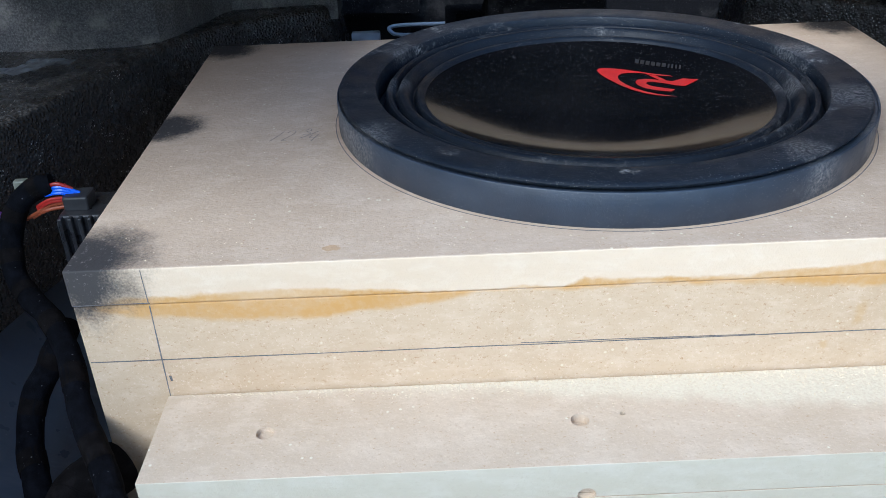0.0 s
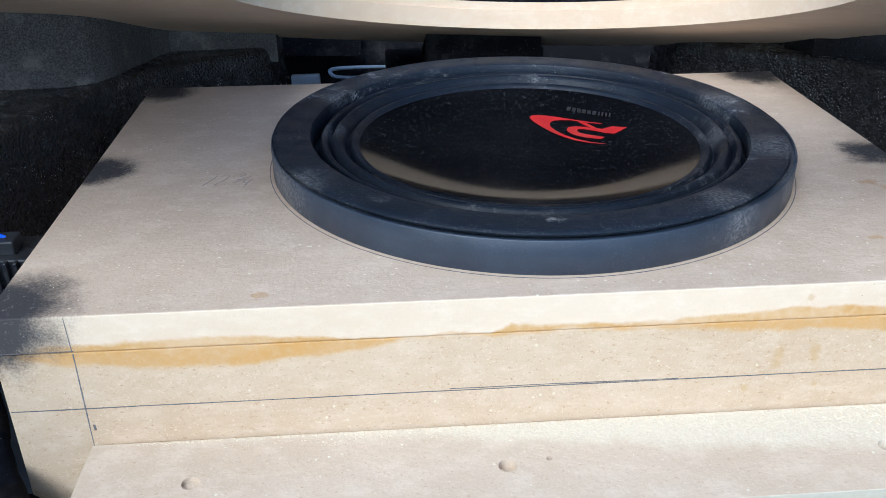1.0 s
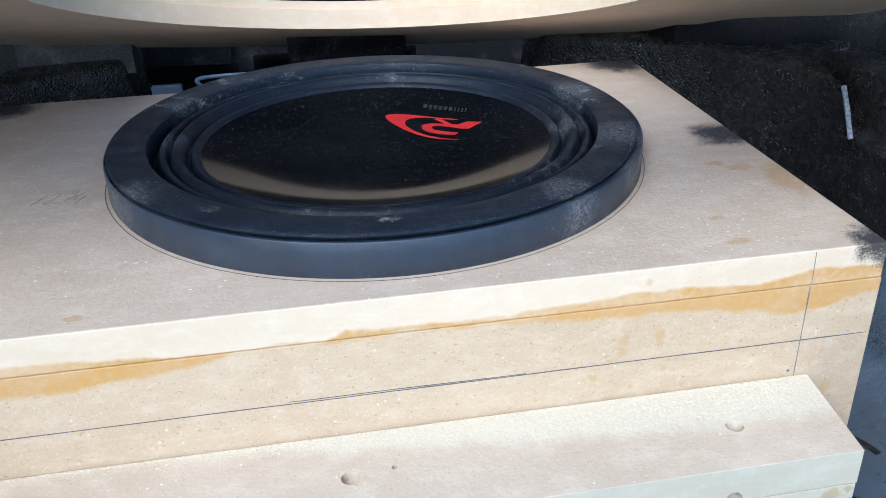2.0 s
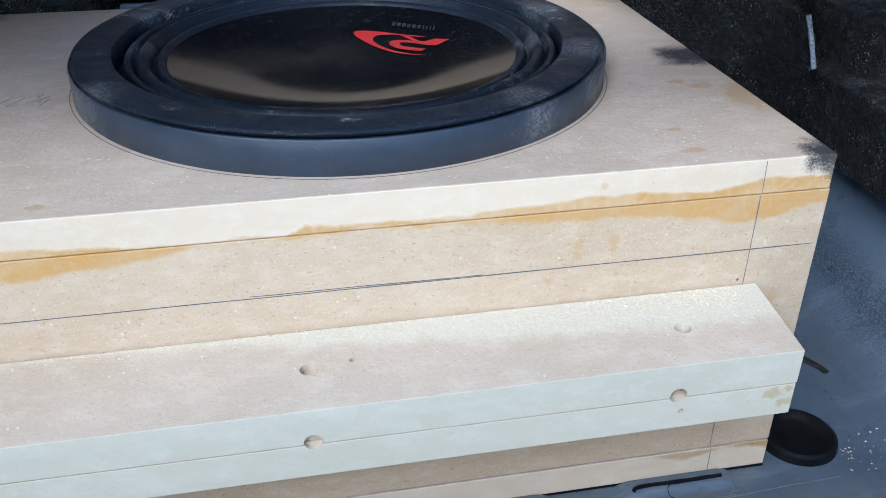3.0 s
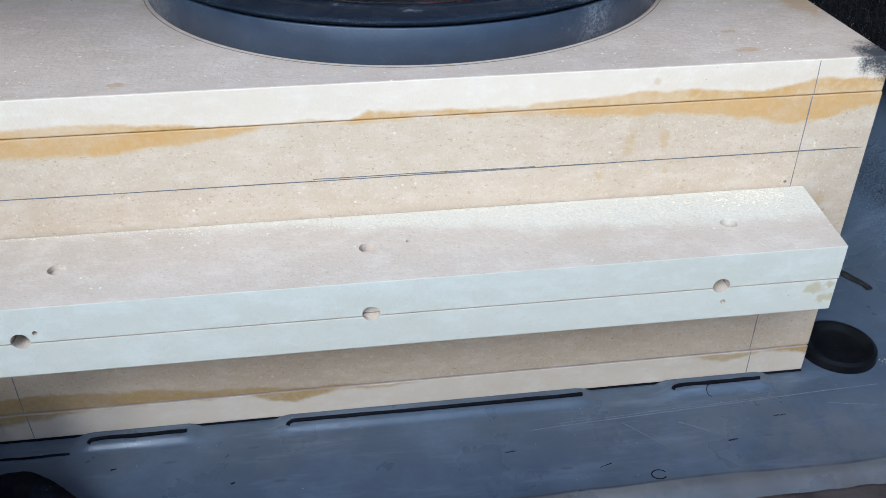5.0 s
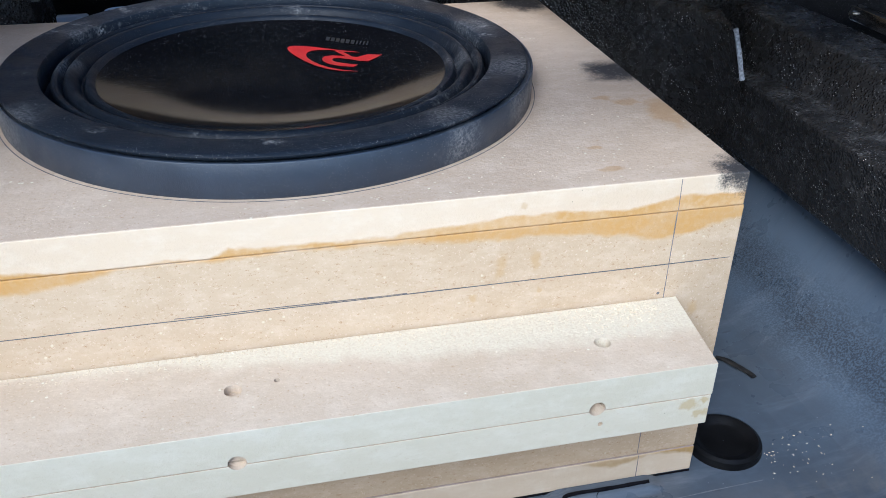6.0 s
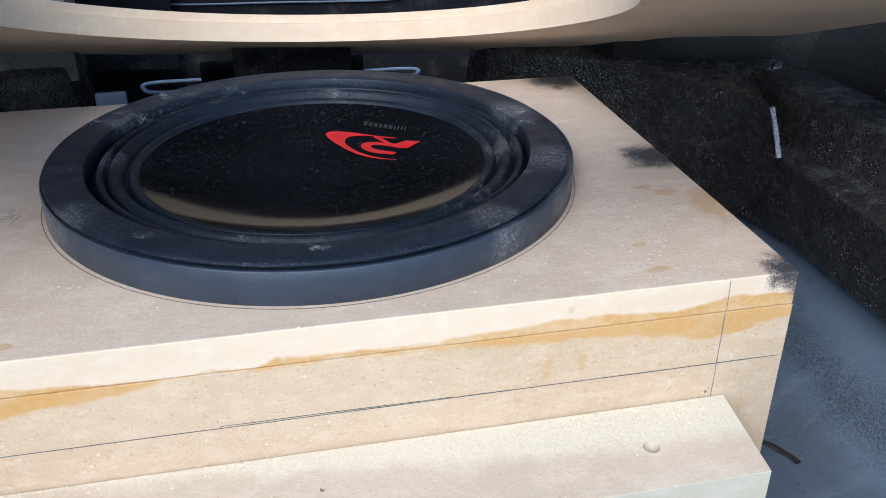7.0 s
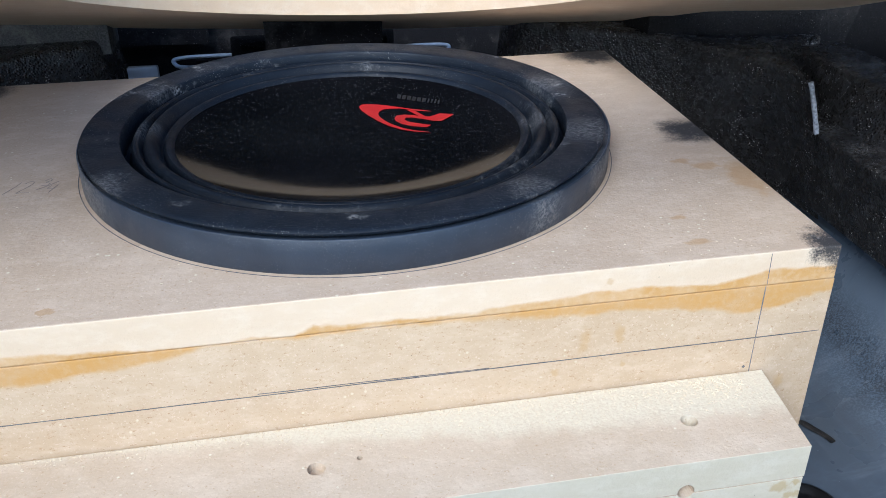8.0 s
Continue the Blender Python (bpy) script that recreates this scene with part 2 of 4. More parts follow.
GLUE_LOW = (0.019,
            [(0.0, 0.46), (0.10, 0.54), (0.20, 0.48), (0.27, 0.28), (0.36, 0.18), (0.42, 0.08), (0.52, 0.0), (0.86, 0.0), (1.0, 0.08)],
            [(0.0, 0.45), (0.06, 0.40), (0.12, 0.15), (0.22, 0.02), (0.32, 0.12), (0.37, 0.45), (0.42, 0.18), (0.56, 0.08), (0.62, 0.0), (0.84, 0.0), (0.89, 0.40), (0.94, 0.06), (1.0, 0.35)],
            0.85, (0.40, 0.235, 0.065))


def sawdust(m, c):
    """Pale dust, thick along the back of the cleat and towards its far end."""
    x, y = m.axis(0), m.axis(1)
    reach = m.span(x, 0.05, 0.45, 0.001, 0.034)
    edge = m.math("ADD", m.math("MULTIPLY", y, -1.0), m.math("MULTIPLY", m.math("SUBTRACT", m.noise(55, 4, 0.7), 0.5), 0.022))
    there = m.span(m.math("SUBTRACT", reach, edge), -0.004, 0.008)
    grain = m.span(m.noise(700, 2), 0.35, 0.6, 0.6, 1.0)
    return m.mix(m.math("MULTIPLY", there, grain), c, (0.70, 0.63, 0.49))


mdf_top = mdf("fibreboard_face_top", (0.575, 0.448, 0.335), (0.500, 0.383, 0.280), (0.685, 0.560, 0.440), 1.15, sprayed=True, spots=True, chips=0.6)
mdf_front = mdf("fibreboard_face_front", (0.585, 0.447, 0.302), (0.525, 0.390, 0.252), (0.700, 0.568, 0.425), 1.35, sprayed=True, glue=[GLUE_HIGH, GLUE_LOW], chips=0.35)
mdf_edge = mdf("fibreboard_sawn_edge", CREAM, CREAM_DEEP, CREAM_LIGHT, 0.25, sprayed=True, glue=[GLUE_HIGH, GLUE_LOW], streak=(0.3, 1, 2))
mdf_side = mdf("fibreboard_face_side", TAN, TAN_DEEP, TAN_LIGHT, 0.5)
cleat_face = mdf("cleat_face", (0.595, 0.482, 0.362), (0.525, 0.418, 0.302), (0.715, 0.605, 0.480), 1.0, dust=sawdust, chips=0.55)
def cleat_glue(m, c):
    """Ochre glue run at the cleat's far end."""
    for at, r in (((0.4485, -0.060, 0.1105), 0.0055), ((0.455, -0.060, 0.1035), 0.004), ((0.4565, -0.058, 0.1125), 0.0035)):
        d = m.math("ADD", m.near(at, (0.7, 1, 1.2)), m.math("MULTIPLY", m.math("SUBTRACT", m.noise(240, 3), 0.5), 0.008))
        c = m.mix(m.math("MULTIPLY", m.span(d, r, r * 0.4), 0.6), c, (0.46, 0.33, 0.13))
    return c


cleat_edge = mdf("cleat_sawn_edge", (0.645, 0.597, 0.470), (0.595, 0.545, 0.415), (0.705, 0.662, 0.548), 0.3, dust=cleat_glue, streak=(0.25, 1, 2))
lid_face = mdf("lid_underside", (0.76, 0.60, 0.46), (0.68, 0.53, 0.40), (0.80, 0.68, 0.55), 0.4, streak=(0.25, 1.2, 1))
lid_edge = mdf("lid_cut_edge", (0.750, 0.565, 0.390), (0.690, 0.505, 0.335), (0.790, 0.650, 0.490), 0.2)


def plain(name, base, other, rough=0.6, scale=60, depth=0.0003, metal=0.0, spec=0.5):
    m = Mat(name, rough, metal, spec)
    m.color(m.mix(m.span(m.noise(scale, 4), 0.35, 0.68), base, other))
    m.rough(m.span(m.noise(scale * 0.4, 3), 0.3, 0.7, rough - 0.08, min(1.0, rough + 0.1)))
    m.bump(m.noise(scale * 5, 3), depth, 0.5)
    return m.m


def grained_plastic():
    """Black moulded trim with a leather-like grain, pale specks for dust and painted grain glints, and faint dried
    drops.
    """
    m = Mat("grained_black_plastic", 0.36, spec=0.5)
    warp = m.node("ShaderNodeVectorMath")
    warp.operation = "MULTIPLY_ADD"
    wob = m.node("ShaderNodeTexNoise")
    wob.inputs["Scale"].default_value = 140
    m.put(wob.inputs["Vector"], m.place)
    m.put(warp.inputs[0], wob.outputs["Color"])
    warp.inputs[1].default_value = (0.0014, 0.0014, 0.0014)
    m.put(warp.inputs[2], m.place)
    grain = m.cells(430, "Distance", "F1", warp.outputs[0])
    c = m.mix(m.span(m.noise(9, 3), 0.35, 0.7), (0.025, 0.0235, 0.023), (0.036, 0.0335, 0.032))
    drop = m.math("MULTIPLY", m.span(m.cells(52), 0.30, 0.24), m.span(m.noise(19, 2), 0.50, 0.60))
    c = m.mix(m.math("MULTIPLY", m.math("MULTIPLY", drop, m.span(grain, 0.5, 0.2)), 0.20), c, (0.4, 0.42, 0.45))
    fleck = m.math("MULTIPLY", m.span(m.cells(430), 0.24, 0.15), m.span(m.noise(70, 3), 0.48, 0.62))
    c = m.mix(m.math("MULTIPLY", fleck, 0.8), c, (0.62, 0.59, 0.56))
    facing = m.node("ShaderNodeSeparateXYZ")
    m.put(facing.inputs[0], m.node("ShaderNodeNewGeometry").outputs["Normal"])
    settled = m.math("MULTIPLY", m.span(facing.outputs[2], 0.55, 0.95), m.span(m.noise(24, 5, 0.75), 0.44, 0.70))
    c = m.mix(m.math("MULTIPLY", m.math("MULTIPLY", settled, m.span(m.noise(380, 3, 0.7), 0.36, 0.62)), 0.55), c, (0.30, 0.285, 0.27))
    lint = m.math("MULTIPLY", m.span(m.noise(33, 4, 0.7), 0.56, 0.78), m.span(m.noise(600, 2), 0.4, 0.6))
    c = m.mix(m.math("MULTIPLY", lint, 0.22), c, (0.35, 0.32, 0.30))
    m.color(c)
    m.rough(m.span(m.noise(90, 3), 0.3, 0.7, 0.17, 0.33))
    m.bump(m.math("ADD", m.span(grain, 0.1, 0.7, 1.0, 0.0), m.math("MULTIPLY", m.noise(1100, 2), 0.15)), 0.00062, 1.0)
    return m.m


def car_paint():
    """Blue-grey painted sheet metal, scuffed, with dark overspray on the side wall, grey dust on the floor and a darker
    tone low down.
    """
    m = Mat("painted_floor_metal", 0.4, spec=0.5)
    x, y, z = m.axis(0), m.axis(1), m.axis(2)
    c = m.mix(m.span(m.noise(11, 4), 0.3, 0.7), (0.128, 0.170, 0.230), (0.152, 0.194, 0.252))
    # darker, greyer blue where the sheet lies low, broken up by noise
    low_tone = m.math("MULTIPLY", m.span(z, 0.016, 0.004), m.span(m.noise(18, 5, 0.7), 0.25, 0.6, 0.45, 0.85))
    c = m.mix(low_tone, c, (0.072, 0.088, 0.112))
    scuff = m.span(m.noise(30, 5, 0.7, m.scaled(0.25, 2.2, 1)), 0.52, 0.75)
    c = m.mix(m.math("MULTIPLY", scuff, 0.22), c, (0.05, 0.062, 0.083))
    c = m.mix(m.math("MULTIPLY", m.span(m.noise(16, 4, 0.65), 0.55, 0.75), 0.35), c, (0.14, 0.145, 0.155))
    band = m.math("ADD", m.math("SUBTRACT", z, 0.028), m.math("MULTIPLY", m.math("SUBTRACT", m.noise(16, 3, 0.5), 0.5), 0.022))
    spray = m.span(m.math("ABSOLUTE", band), 0.030, 0.002)
    spray = m.math("MULTIPLY", spray, m.span(m.noise(700, 2), 0.34, 0.62, 0.25, 1.0))
    spray = m.math("MULTIPLY", spray, m.span(x, 0.56, 0.60))
    c = m.mix(m.math("MULTIPLY", spray, 0.75), c, (0.02, 0.021, 0.025))
    wipe = m.span(m.noise(20, 5, 0.75, m.scaled(0.35, 2.0, 1)), 0.50, 0.72)
    c = m.mix(m.math("MULTIPLY", wipe, 0.5), c, (0.20, 0.23, 0.28))
    dash = m.math("MULTIPLY", m.span(m.cells(60, vector=m.scaled(0.45, 1.6, 1)), 0.13, 0.07), m.span(m.noise(27, 2), 0.48, 0.56))
    c = m.mix(m.math("MULTIPLY", dash, 0.35), c, (0.03, 0.034, 0.042))
    nib = m.math("MULTIPLY", m.span(m.cells(190), 0.10, 0.05), m.span(m.noise(31, 2), 0.52, 0.60))
    c = m.mix(m.math("MULTIPLY", nib, 0.7), c, (0.30, 0.33, 0.38))
    mark = m.math("MULTIPLY", m.span(m.cells(46), 0.10, 0.05), m.span(m.noise(20, 2), 0.55, 0.62))
    c = m.mix(m.math("MULTIPLY", mark, 0.4), c, (0.05, 0.055, 0.07))
    line = m.math("ADD", y, m.math("MULTIPLY", m.math("SUBTRACT", m.noise(9, 2), 0.5), 0.008))
    sill = m.math("MULTIPLY", m.span(line, -0.0755, -0.0775), m.span(m.noise(40, 4, 0.65), 0.3, 0.6, 0.55, 1.0))
    c = m.mix(m.math("MULTIPLY", sill, 0.85), c, m.mix(m.span(m.noise(22, 4), 0.42, 0.6), (0.26, 0.235, 0.205), (0.19, 0.165, 0.14)))
    c = m.mix(m.math("MULTIPLY", m.span(m.math("ABSOLUTE", m.math("ADD", line, 0.0757)), 0.0011, 0.0002), 0.6), c, (0.05, 0.04, 0.035))
    brown = m.math("MULTIPLY", m.span(x, 0.28, 0.55), m.span(y, -0.005, -0.05))
    c = m.mix(m.math("MULTIPLY", m.math("MULTIPLY", brown, m.span(m.noise(25, 5, 0.7), 0.35, 0.62)), 0.55), c, (0.21, 0.20, 0.19))
    m.color(c)
    m.rough(m.span(m.noise(26, 4), 0.3, 0.7, 0.24, 0.46))
    m.bump(m.math("ADD", m.noise(60, 4), m.math("MULTIPLY", m.noise(6, 2), 2.0)), 0.0006, 0.35)
    return m.m


def ring_black(name, dust=0.25, grit=0.0002, scuffs=(), shade=1.0):
    """Black painted ring, scuffed pale where it was handled."""
    m = Mat(name, 0.5, spec=0.5 * shade)
    c = m.mix(m.span(m.noise(25, 4), 0.3, 0.7), (0.014 * shade, 0.021 * shade, 0.034 * shade), (0.023 * shade, 0.034 * shade, 0.053 * shade))
    smear = m.math("MULTIPLY", m.span(m.noise(26, 5, 0.75), 0.56, 0.72), m.span(m.noise(420, 3, 0.75), 0.40, 0.60))
    c = m.mix(m.math("MULTIPLY", smear, dust * 1.6), c, (0.46, 0.45, 0.43))
    fleck = m.math("MULTIPLY", m.span(m.cells(800), 0.22, 0.12), m.span(m.noise(60, 4, 0.7), 0.40, 0.60))
    c = m.mix(m.math("MULTIPLY", fleck, dust), c, (0.6, 0.58, 0.54))
    for at, r in scuffs:
        d = m.math("ADD", m.near(at), m.math("MULTIPLY", m.math("SUBTRACT", m.noise(90, 4, 0.7), 0.5), 0.024))
        rub = m.math("MULTIPLY", m.span(d, r * 1.5, r * 0.2), m.span(m.noise(520, 4, 0.8), 0.40, 0.66))
        c = m.mix(m.math("MULTIPLY", rub, 0.38), c, (0.50, 0.49, 0.48))
    m.color(c)
    m.rough(m.span(m.noise(60, 4), 0.3, 0.7, 0.36, 0.58))
    m.bump(m.noise(650, 3, 0.7), grit, 0.7)
    return m.m


def carpet(name, base, dusty=0.16):
    m = Mat(name, 0.95, spec=0.15)
    c = m.mix(m.span(m.noise(700, 2), 0.35, 0.7), base, tuple(2.0 * v for v in base))
    c = m.mix(m.math("MULTIPLY", m.span(m.noise(15, 6, 0.75), 0.52, 0.74), dusty), c, (0.30, 0.28, 0.26))
    c = m.mix(m.math("MULTIPLY", m.span(m.noise(900, 1), 0.71, 0.76), 0.5), c, (0.4, 0.38, 0.36))
    m.color(c)
    m.bump(m.noise(600, 4, 0.8), 0.0015, 0.8)
    return m.m


def tape(name, base):
    """Fleece loom tape with lint on it."""
    m = Mat(name, 0.9, spec=0.06)
    c = m.mix(m.span(m.noise(180, 3), 0.35, 0.7), base, tuple(2.2 * v for v in base))
    c = m.mix(m.math("MULTIPLY", m.span(m.noise(620, 1), 0.75, 0.79), 0.5), c, (0.22, 0.22, 0.24))
    m.color(c)
    m.bump(m.noise(420, 4, 0.8), 0.0009, 0.7)
    return m.m


def cone_black():
    m = Mat("cone_black", 0.2, spec=0.06)
    veil = m.span(m.noise(14, 4, 0.6), 0.35, 0.7)
    c = m.mix(veil, (0.004, 0.004, 0.005), (0.008, 0.008, 0.009))
    c = m.mix(m.math("MULTIPLY", m.span(m.cells(700), 0.26, 0.12), m.span(m.noise(230, 3), 0.47, 0.61)), c, (0.125, 0.12, 0.115))
    m.color(c)
    m.rough(m.math("ADD", m.span(veil, 0, 1, 0.05, 0.09), m.math("MULTIPLY", m.noise(300, 3), 0.04)))
    m.bump(m.noise(500, 2), 0.00004, 0.15)
    return m.m


trim_black = grained_plastic()
paint = car_paint()
ring_low, ring_top = ring_black("spacer_ring_paint", 0.18, 0.0002, [((0.1150, 0.130, 0.220), 0.020), ((0.128, 0.105, 0.215), 0.016), ((0.400, 0.085, 0.218), 0.016), ((0.355, 0.045, 0.215), 0.012), ((0.418, 0.120, 0.215), 0.014)], 1.35), ring_black("gasket_black", 0.55, 0.0004, [((0.133, 0.092, 0.229), 0.016), ((0.405, 0.122, 0.231), 0.018), ((0.350, 0.053, 0.231), 0.012), ((0.402, 0.210, 0.229), 0.016), ((0.150, 0.240, 0.229), 0.012)], 0.55)
surround_rubber = ring_black("surround_rubber", 0.22, 0.0004, [((0.385, 0.160, 0.22), 0.012), ((0.145, 0.185, 0.22), 0.012)], 0.4)
cone_mat = cone_black()
# light is put into the base: left carpet paler, right carpet darker
carpet_dark = carpet("black_trunk_carpet", (0.012, 0.012, 0.0132), 0.10)
carpet_dusty_lit = carpet("dusty_lit_carpet", (0.075, 0.073, 0.074), 0.9)
seat_dark = carpet("dark_seat_back", (0.007, 0.007, 0.0085))
# near black: the shade behind the box is put into this colour
deep_black = carpet("deep_black_shade", (0.004, 0.004, 0.005))
loom_tape = tape("loom_tape_black", (0.0022, 0.0026, 0.0040))
loom_tape_worn = tape("loom_tape_worn", (0.0038, 0.0034, 0.0036))
red_paint = plain("badge_red", (0.62, 0.012, 0.016), (0.55, 0.010, 0.014), 0.35, 80, 0.0001)
badge_grey = plain("badge_grey", (0.012, 0.012, 0.014), (0.020, 0.020, 0.023), 0.4, 80, 0.0001)
pencil = plain("pencil_graphite", (0.085, 0.085, 0.095), (0.17, 0.16, 0.16), 0.6, 400, 0.0001)
pencil_faint = plain("pencil_faint", (0.13, 0.13, 0.14), (0.24, 0.22, 0.21), 0.6, 400, 0.0001)
gap_black = plain("black_sealant", (0.003, 0.003, 0.005), (0.006, 0.006, 0.009), 0.75, 90, 0.0003, 0.0, 0.12)
rubber = plain("black_rubber", (0.004, 0.004, 0.0045), (0.008, 0.008, 0.009), 0.38, 70, spec=0.25)
steel = plain("pale_painted_steel", (0.42, 0.50, 0.62), (0.36, 0.43, 0.54), 0.35, 50)
chrome = plain("dull_chrome", (0.5, 0.48, 0.45), (0.4, 0.38, 0.36), 0.25, 90, 0.0002, 1.0)
plug_grey = plain("plug_plastic", (0.020, 0.022, 0.026), (0.030, 0.032, 0.037), 0.4, 90)
module_black = plain("module_plastic", (0.015, 0.016, 0.02), (0.025, 0.027, 0.032), 0.3, 90)
wire_blue = plain("wire_blue", (0.02, 0.10, 0.75), (0.02, 0.13, 0.85), 0.35, 60, 0.0001)
wire_red = plain("wire_red", (0.36, 0.022, 0.018), (0.28, 0.018, 0.015), 0.4, 60, 0.0001)
wire_orange = plain("wire_orange", (0.26, 0.06, 0.025), (0.2, 0.05, 0.02), 0.4, 60, 0.0001)
wire_pale_plastic = plain("clip_plastic", (0.22, 0.23, 0.19), (0.17, 0.18, 0.15), 0.5, 60, 0.0001)
wire_violet = plain("wire_violet", (0.14, 0.05, 0.26), (0.12, 0.04, 0.22), 0.4, 60, 0.0001)
dust_pale = plain("wood_dust", (0.70, 0.61, 0.45), (0.60, 0.49, 0.34), 0.9, 300)
scrap_wood = mdf("scrap_wood", (0.17, 0.12, 0.085), (0.13, 0.09, 0.065), (0.22, 0.17, 0.13), 0.3)
bounce_ground = plain("bounce_ground", (0.60, 0.575, 0.535), (0.54, 0.515, 0.48), 0.9, 6, 0.004)
ceiling_dark = plain("added_ceiling_dark", (0.022, 0.022, 0.024), (0.034, 0.034, 0.036), 0.9, 90)

# ---- the car's shell ----
FLOOR_X = [(-0.168, 0.14), (-0.161, 0.11), (-0.151, 0.073), (-0.136, 0.045), (-0.113, 0.020), (-0.08, 0.004), (-0.06, 0.0),
           (0.575, 0.0), (0.60, 0.004), (0.632, 0.020), (0.655, 0.045), (0.670, 0.073), (0.680, 0.11), (0.687, 0.14)]


PADS = ((0.068, 0.122), (0.179, 0.353), (0.410, 0.466))


def floor_height(x, y):
    """The trunk floor: level, swept up at both sides, with a rounded drop to the sill."""
    for (x0, z0), (x1, z1) in zip(FLOOR_X, FLOOR_X[1:]):
        if x0 <= x <= x1:
            t = (x - x0) / (x1 - x0)
            z = z0 + (z1 - z0) * t
            break
    if y < -0.078:
        t = min(1.0, (-0.078 - y) / 0.016)
        z += 0.0018 * math.sin(math.pi * t) - 0.007 * t * t * (3 - 2 * t)
    if -0.022 < y < 0.02:
        for x0, x1 in PADS:
            wide = min(1.0, max(0.0, (x - x0 + 0.009) / 0.008)) * min(1.0, max(0.0, (x1 + 0.009 - x) / 0.008))
            t = min(1.0, (y + 0.0155) / 0.0060) if y > -0.0155 else 0.0
            z += 0.0034 * wide * t * t * (3 - 2 * t) * (1.0 if y < -0.0013 else max(0.0, 1 - (y + 0.0013) / 0.0013))
    return z - 0.0006


def build_floor():
    bm = bmesh.new()
    xs = sorted({*(x for x, _ in FLOOR_X), *np.linspace(-0.167, 0.686, 210).round(4).tolist()})
    ys = [-0.75, -0.5, -0.3, -0.2, -0.15, -0.12, -0.11, -0.104, *np.linspace(-0.1, -0.074, 14).tolist(), -0.05, -0.03, *np.linspace(-0.019, -0.0035, 26).tolist(), -0.0025, -0.0012, 0.0, 0.05, 0.1, 0.15, 0.2, 0.25, 0.3, 0.35, 0.4, 0.5, 0.62, 0.8]
    grid = [[bm.verts.new((x, y, floor_height(x, y))) for x in xs] for y in ys]
    for a, b in zip(grid, grid[1:]):
        for k in range(len(xs) - 1):
            bm.faces.new((a[k], a[k + 1], b[k + 1], b[k]))
    bmesh.ops.recalc_face_normals(bm, faces=bm.faces)
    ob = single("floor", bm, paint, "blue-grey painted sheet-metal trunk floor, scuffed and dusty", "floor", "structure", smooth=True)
    for x0, x1, y0, z0 in ((0.010, 0.058, -0.0125, 0.0), *((a, b, -0.0060, 0.0033) for a, b in PADS)):
        line = [(x0, y0 - 0.0042, z0 - 0.0008), (x0 + 0.002, y0 - 0.0022, z0), (x0 + 0.012, y0 - 0.0014, z0),
                ((x0 + x1) / 2, y0 - 0.0018, z0), (x1 - 0.008, y0 - 0.0016, z0), (x1, y0 - 0.0012, z0 - 0.0004)]
        part("sealant_gap_line", tube(line, 0.0012 if x0 > 0.05 else 0.0007, 8, 6, 0.3), gap_black, ob, "black sealant bead", smooth=True)
    # thin black bead in place of the gap shadow at the box's foot
    part("sealant_gap_line", tube([(0.0, -0.0006, 0.0), (0.15, -0.0008, 0.0003), (0.3, -0.0007, 0.0002), (W, -0.0006, 0.0)], 0.0006, 8, 10, 0.4), gap_black, ob, "thin black bead drawn as the gap shadow at the box foot", smooth=True)
    return ob


floor = build_floor()
pale_scratch = plain("scratched_paint", (0.20, 0.215, 0.24), (0.15, 0.165, 0.19), 0.6, 300, 0.0001)

RIGHT_PLAN = [(0.6184, 0.2335), (0.613, 0.280), (0.591, 0.306), (0.571, 0.352), (0.538, 0.382), (0.489, 0.409), (0.464, 0.428), (0.452, 0.440),
              (0.450, 0.50), (0.52, 0.50), (0.567, 0.432), (0.580, 0.372), (0.602, 0.356), (0.676, 0.352), (0.700, 0.352), (0.660, 0.3225), (0.631, 0.3185), (0.634, 0.281)]
LEFT_PLAN = [(-0.30, 0.13), (-0.112, 0.13), (-0.100, 0.178), (-0.076, 0.250), (-0.046, 0.338), (-0.030, 0.364), (-0.011, 0.387), (0.030, 0.420), (0.066, 0.436),
             (0.078, 0.446), (0.084, 0.50), (0.03, 0.50), (-0.010, 0.460), (-0.022, 0.412), (-0.045, 0.370), (-0.08, 0.356), (-0.30, 0.352)]


def slanted(plan, low, high, under):
    """A moulded block whose foot is moved by under(x, y), with a rounded top edge."""
    bm = prism(plan, low, high, 0.0)
    for v in bm.verts:
        if abs(v.co.z - low) < 1e-6:
            dx, dy = under(v.co.x, v.co.y)
            v.co.x, v.co.y = v.co.x + dx, v.co.y + dy
    bm.normal_update()
    top = [f for f in bm.faces if f.normal.z > 0.9]
    bmesh.ops.bevel(bm, geom=list({e for f in top for e in f.edges}), offset=0.006, segments=4, profile=0.5, affect="EDGES")
    return bm


def side_sweep(profile, y0, y1, steps=24, bent=None):
    """A moulding of one section of x and z, along the car."""
    bm = bmesh.new()
    rows = []
    for k in range(steps + 1):
        y = y0 + (y1 - y0) * k / steps
        section = [bent(x, y, z) for x, z in profile] if bent else profile
        rows.append([bm.verts.new((x, y, z)) for x, z in section])
    for a, b in zip(rows, rows[1:]):
        for n in range(len(profile) - 1):
            bm.faces.new((a[n], a[n + 1], b[n + 1], b[n]))
    bm.faces.new(rows[0])
    bm.faces.new(rows[-1][::-1])
    bmesh.ops.recalc_face_normals(bm, faces=bm.faces)
    return bm


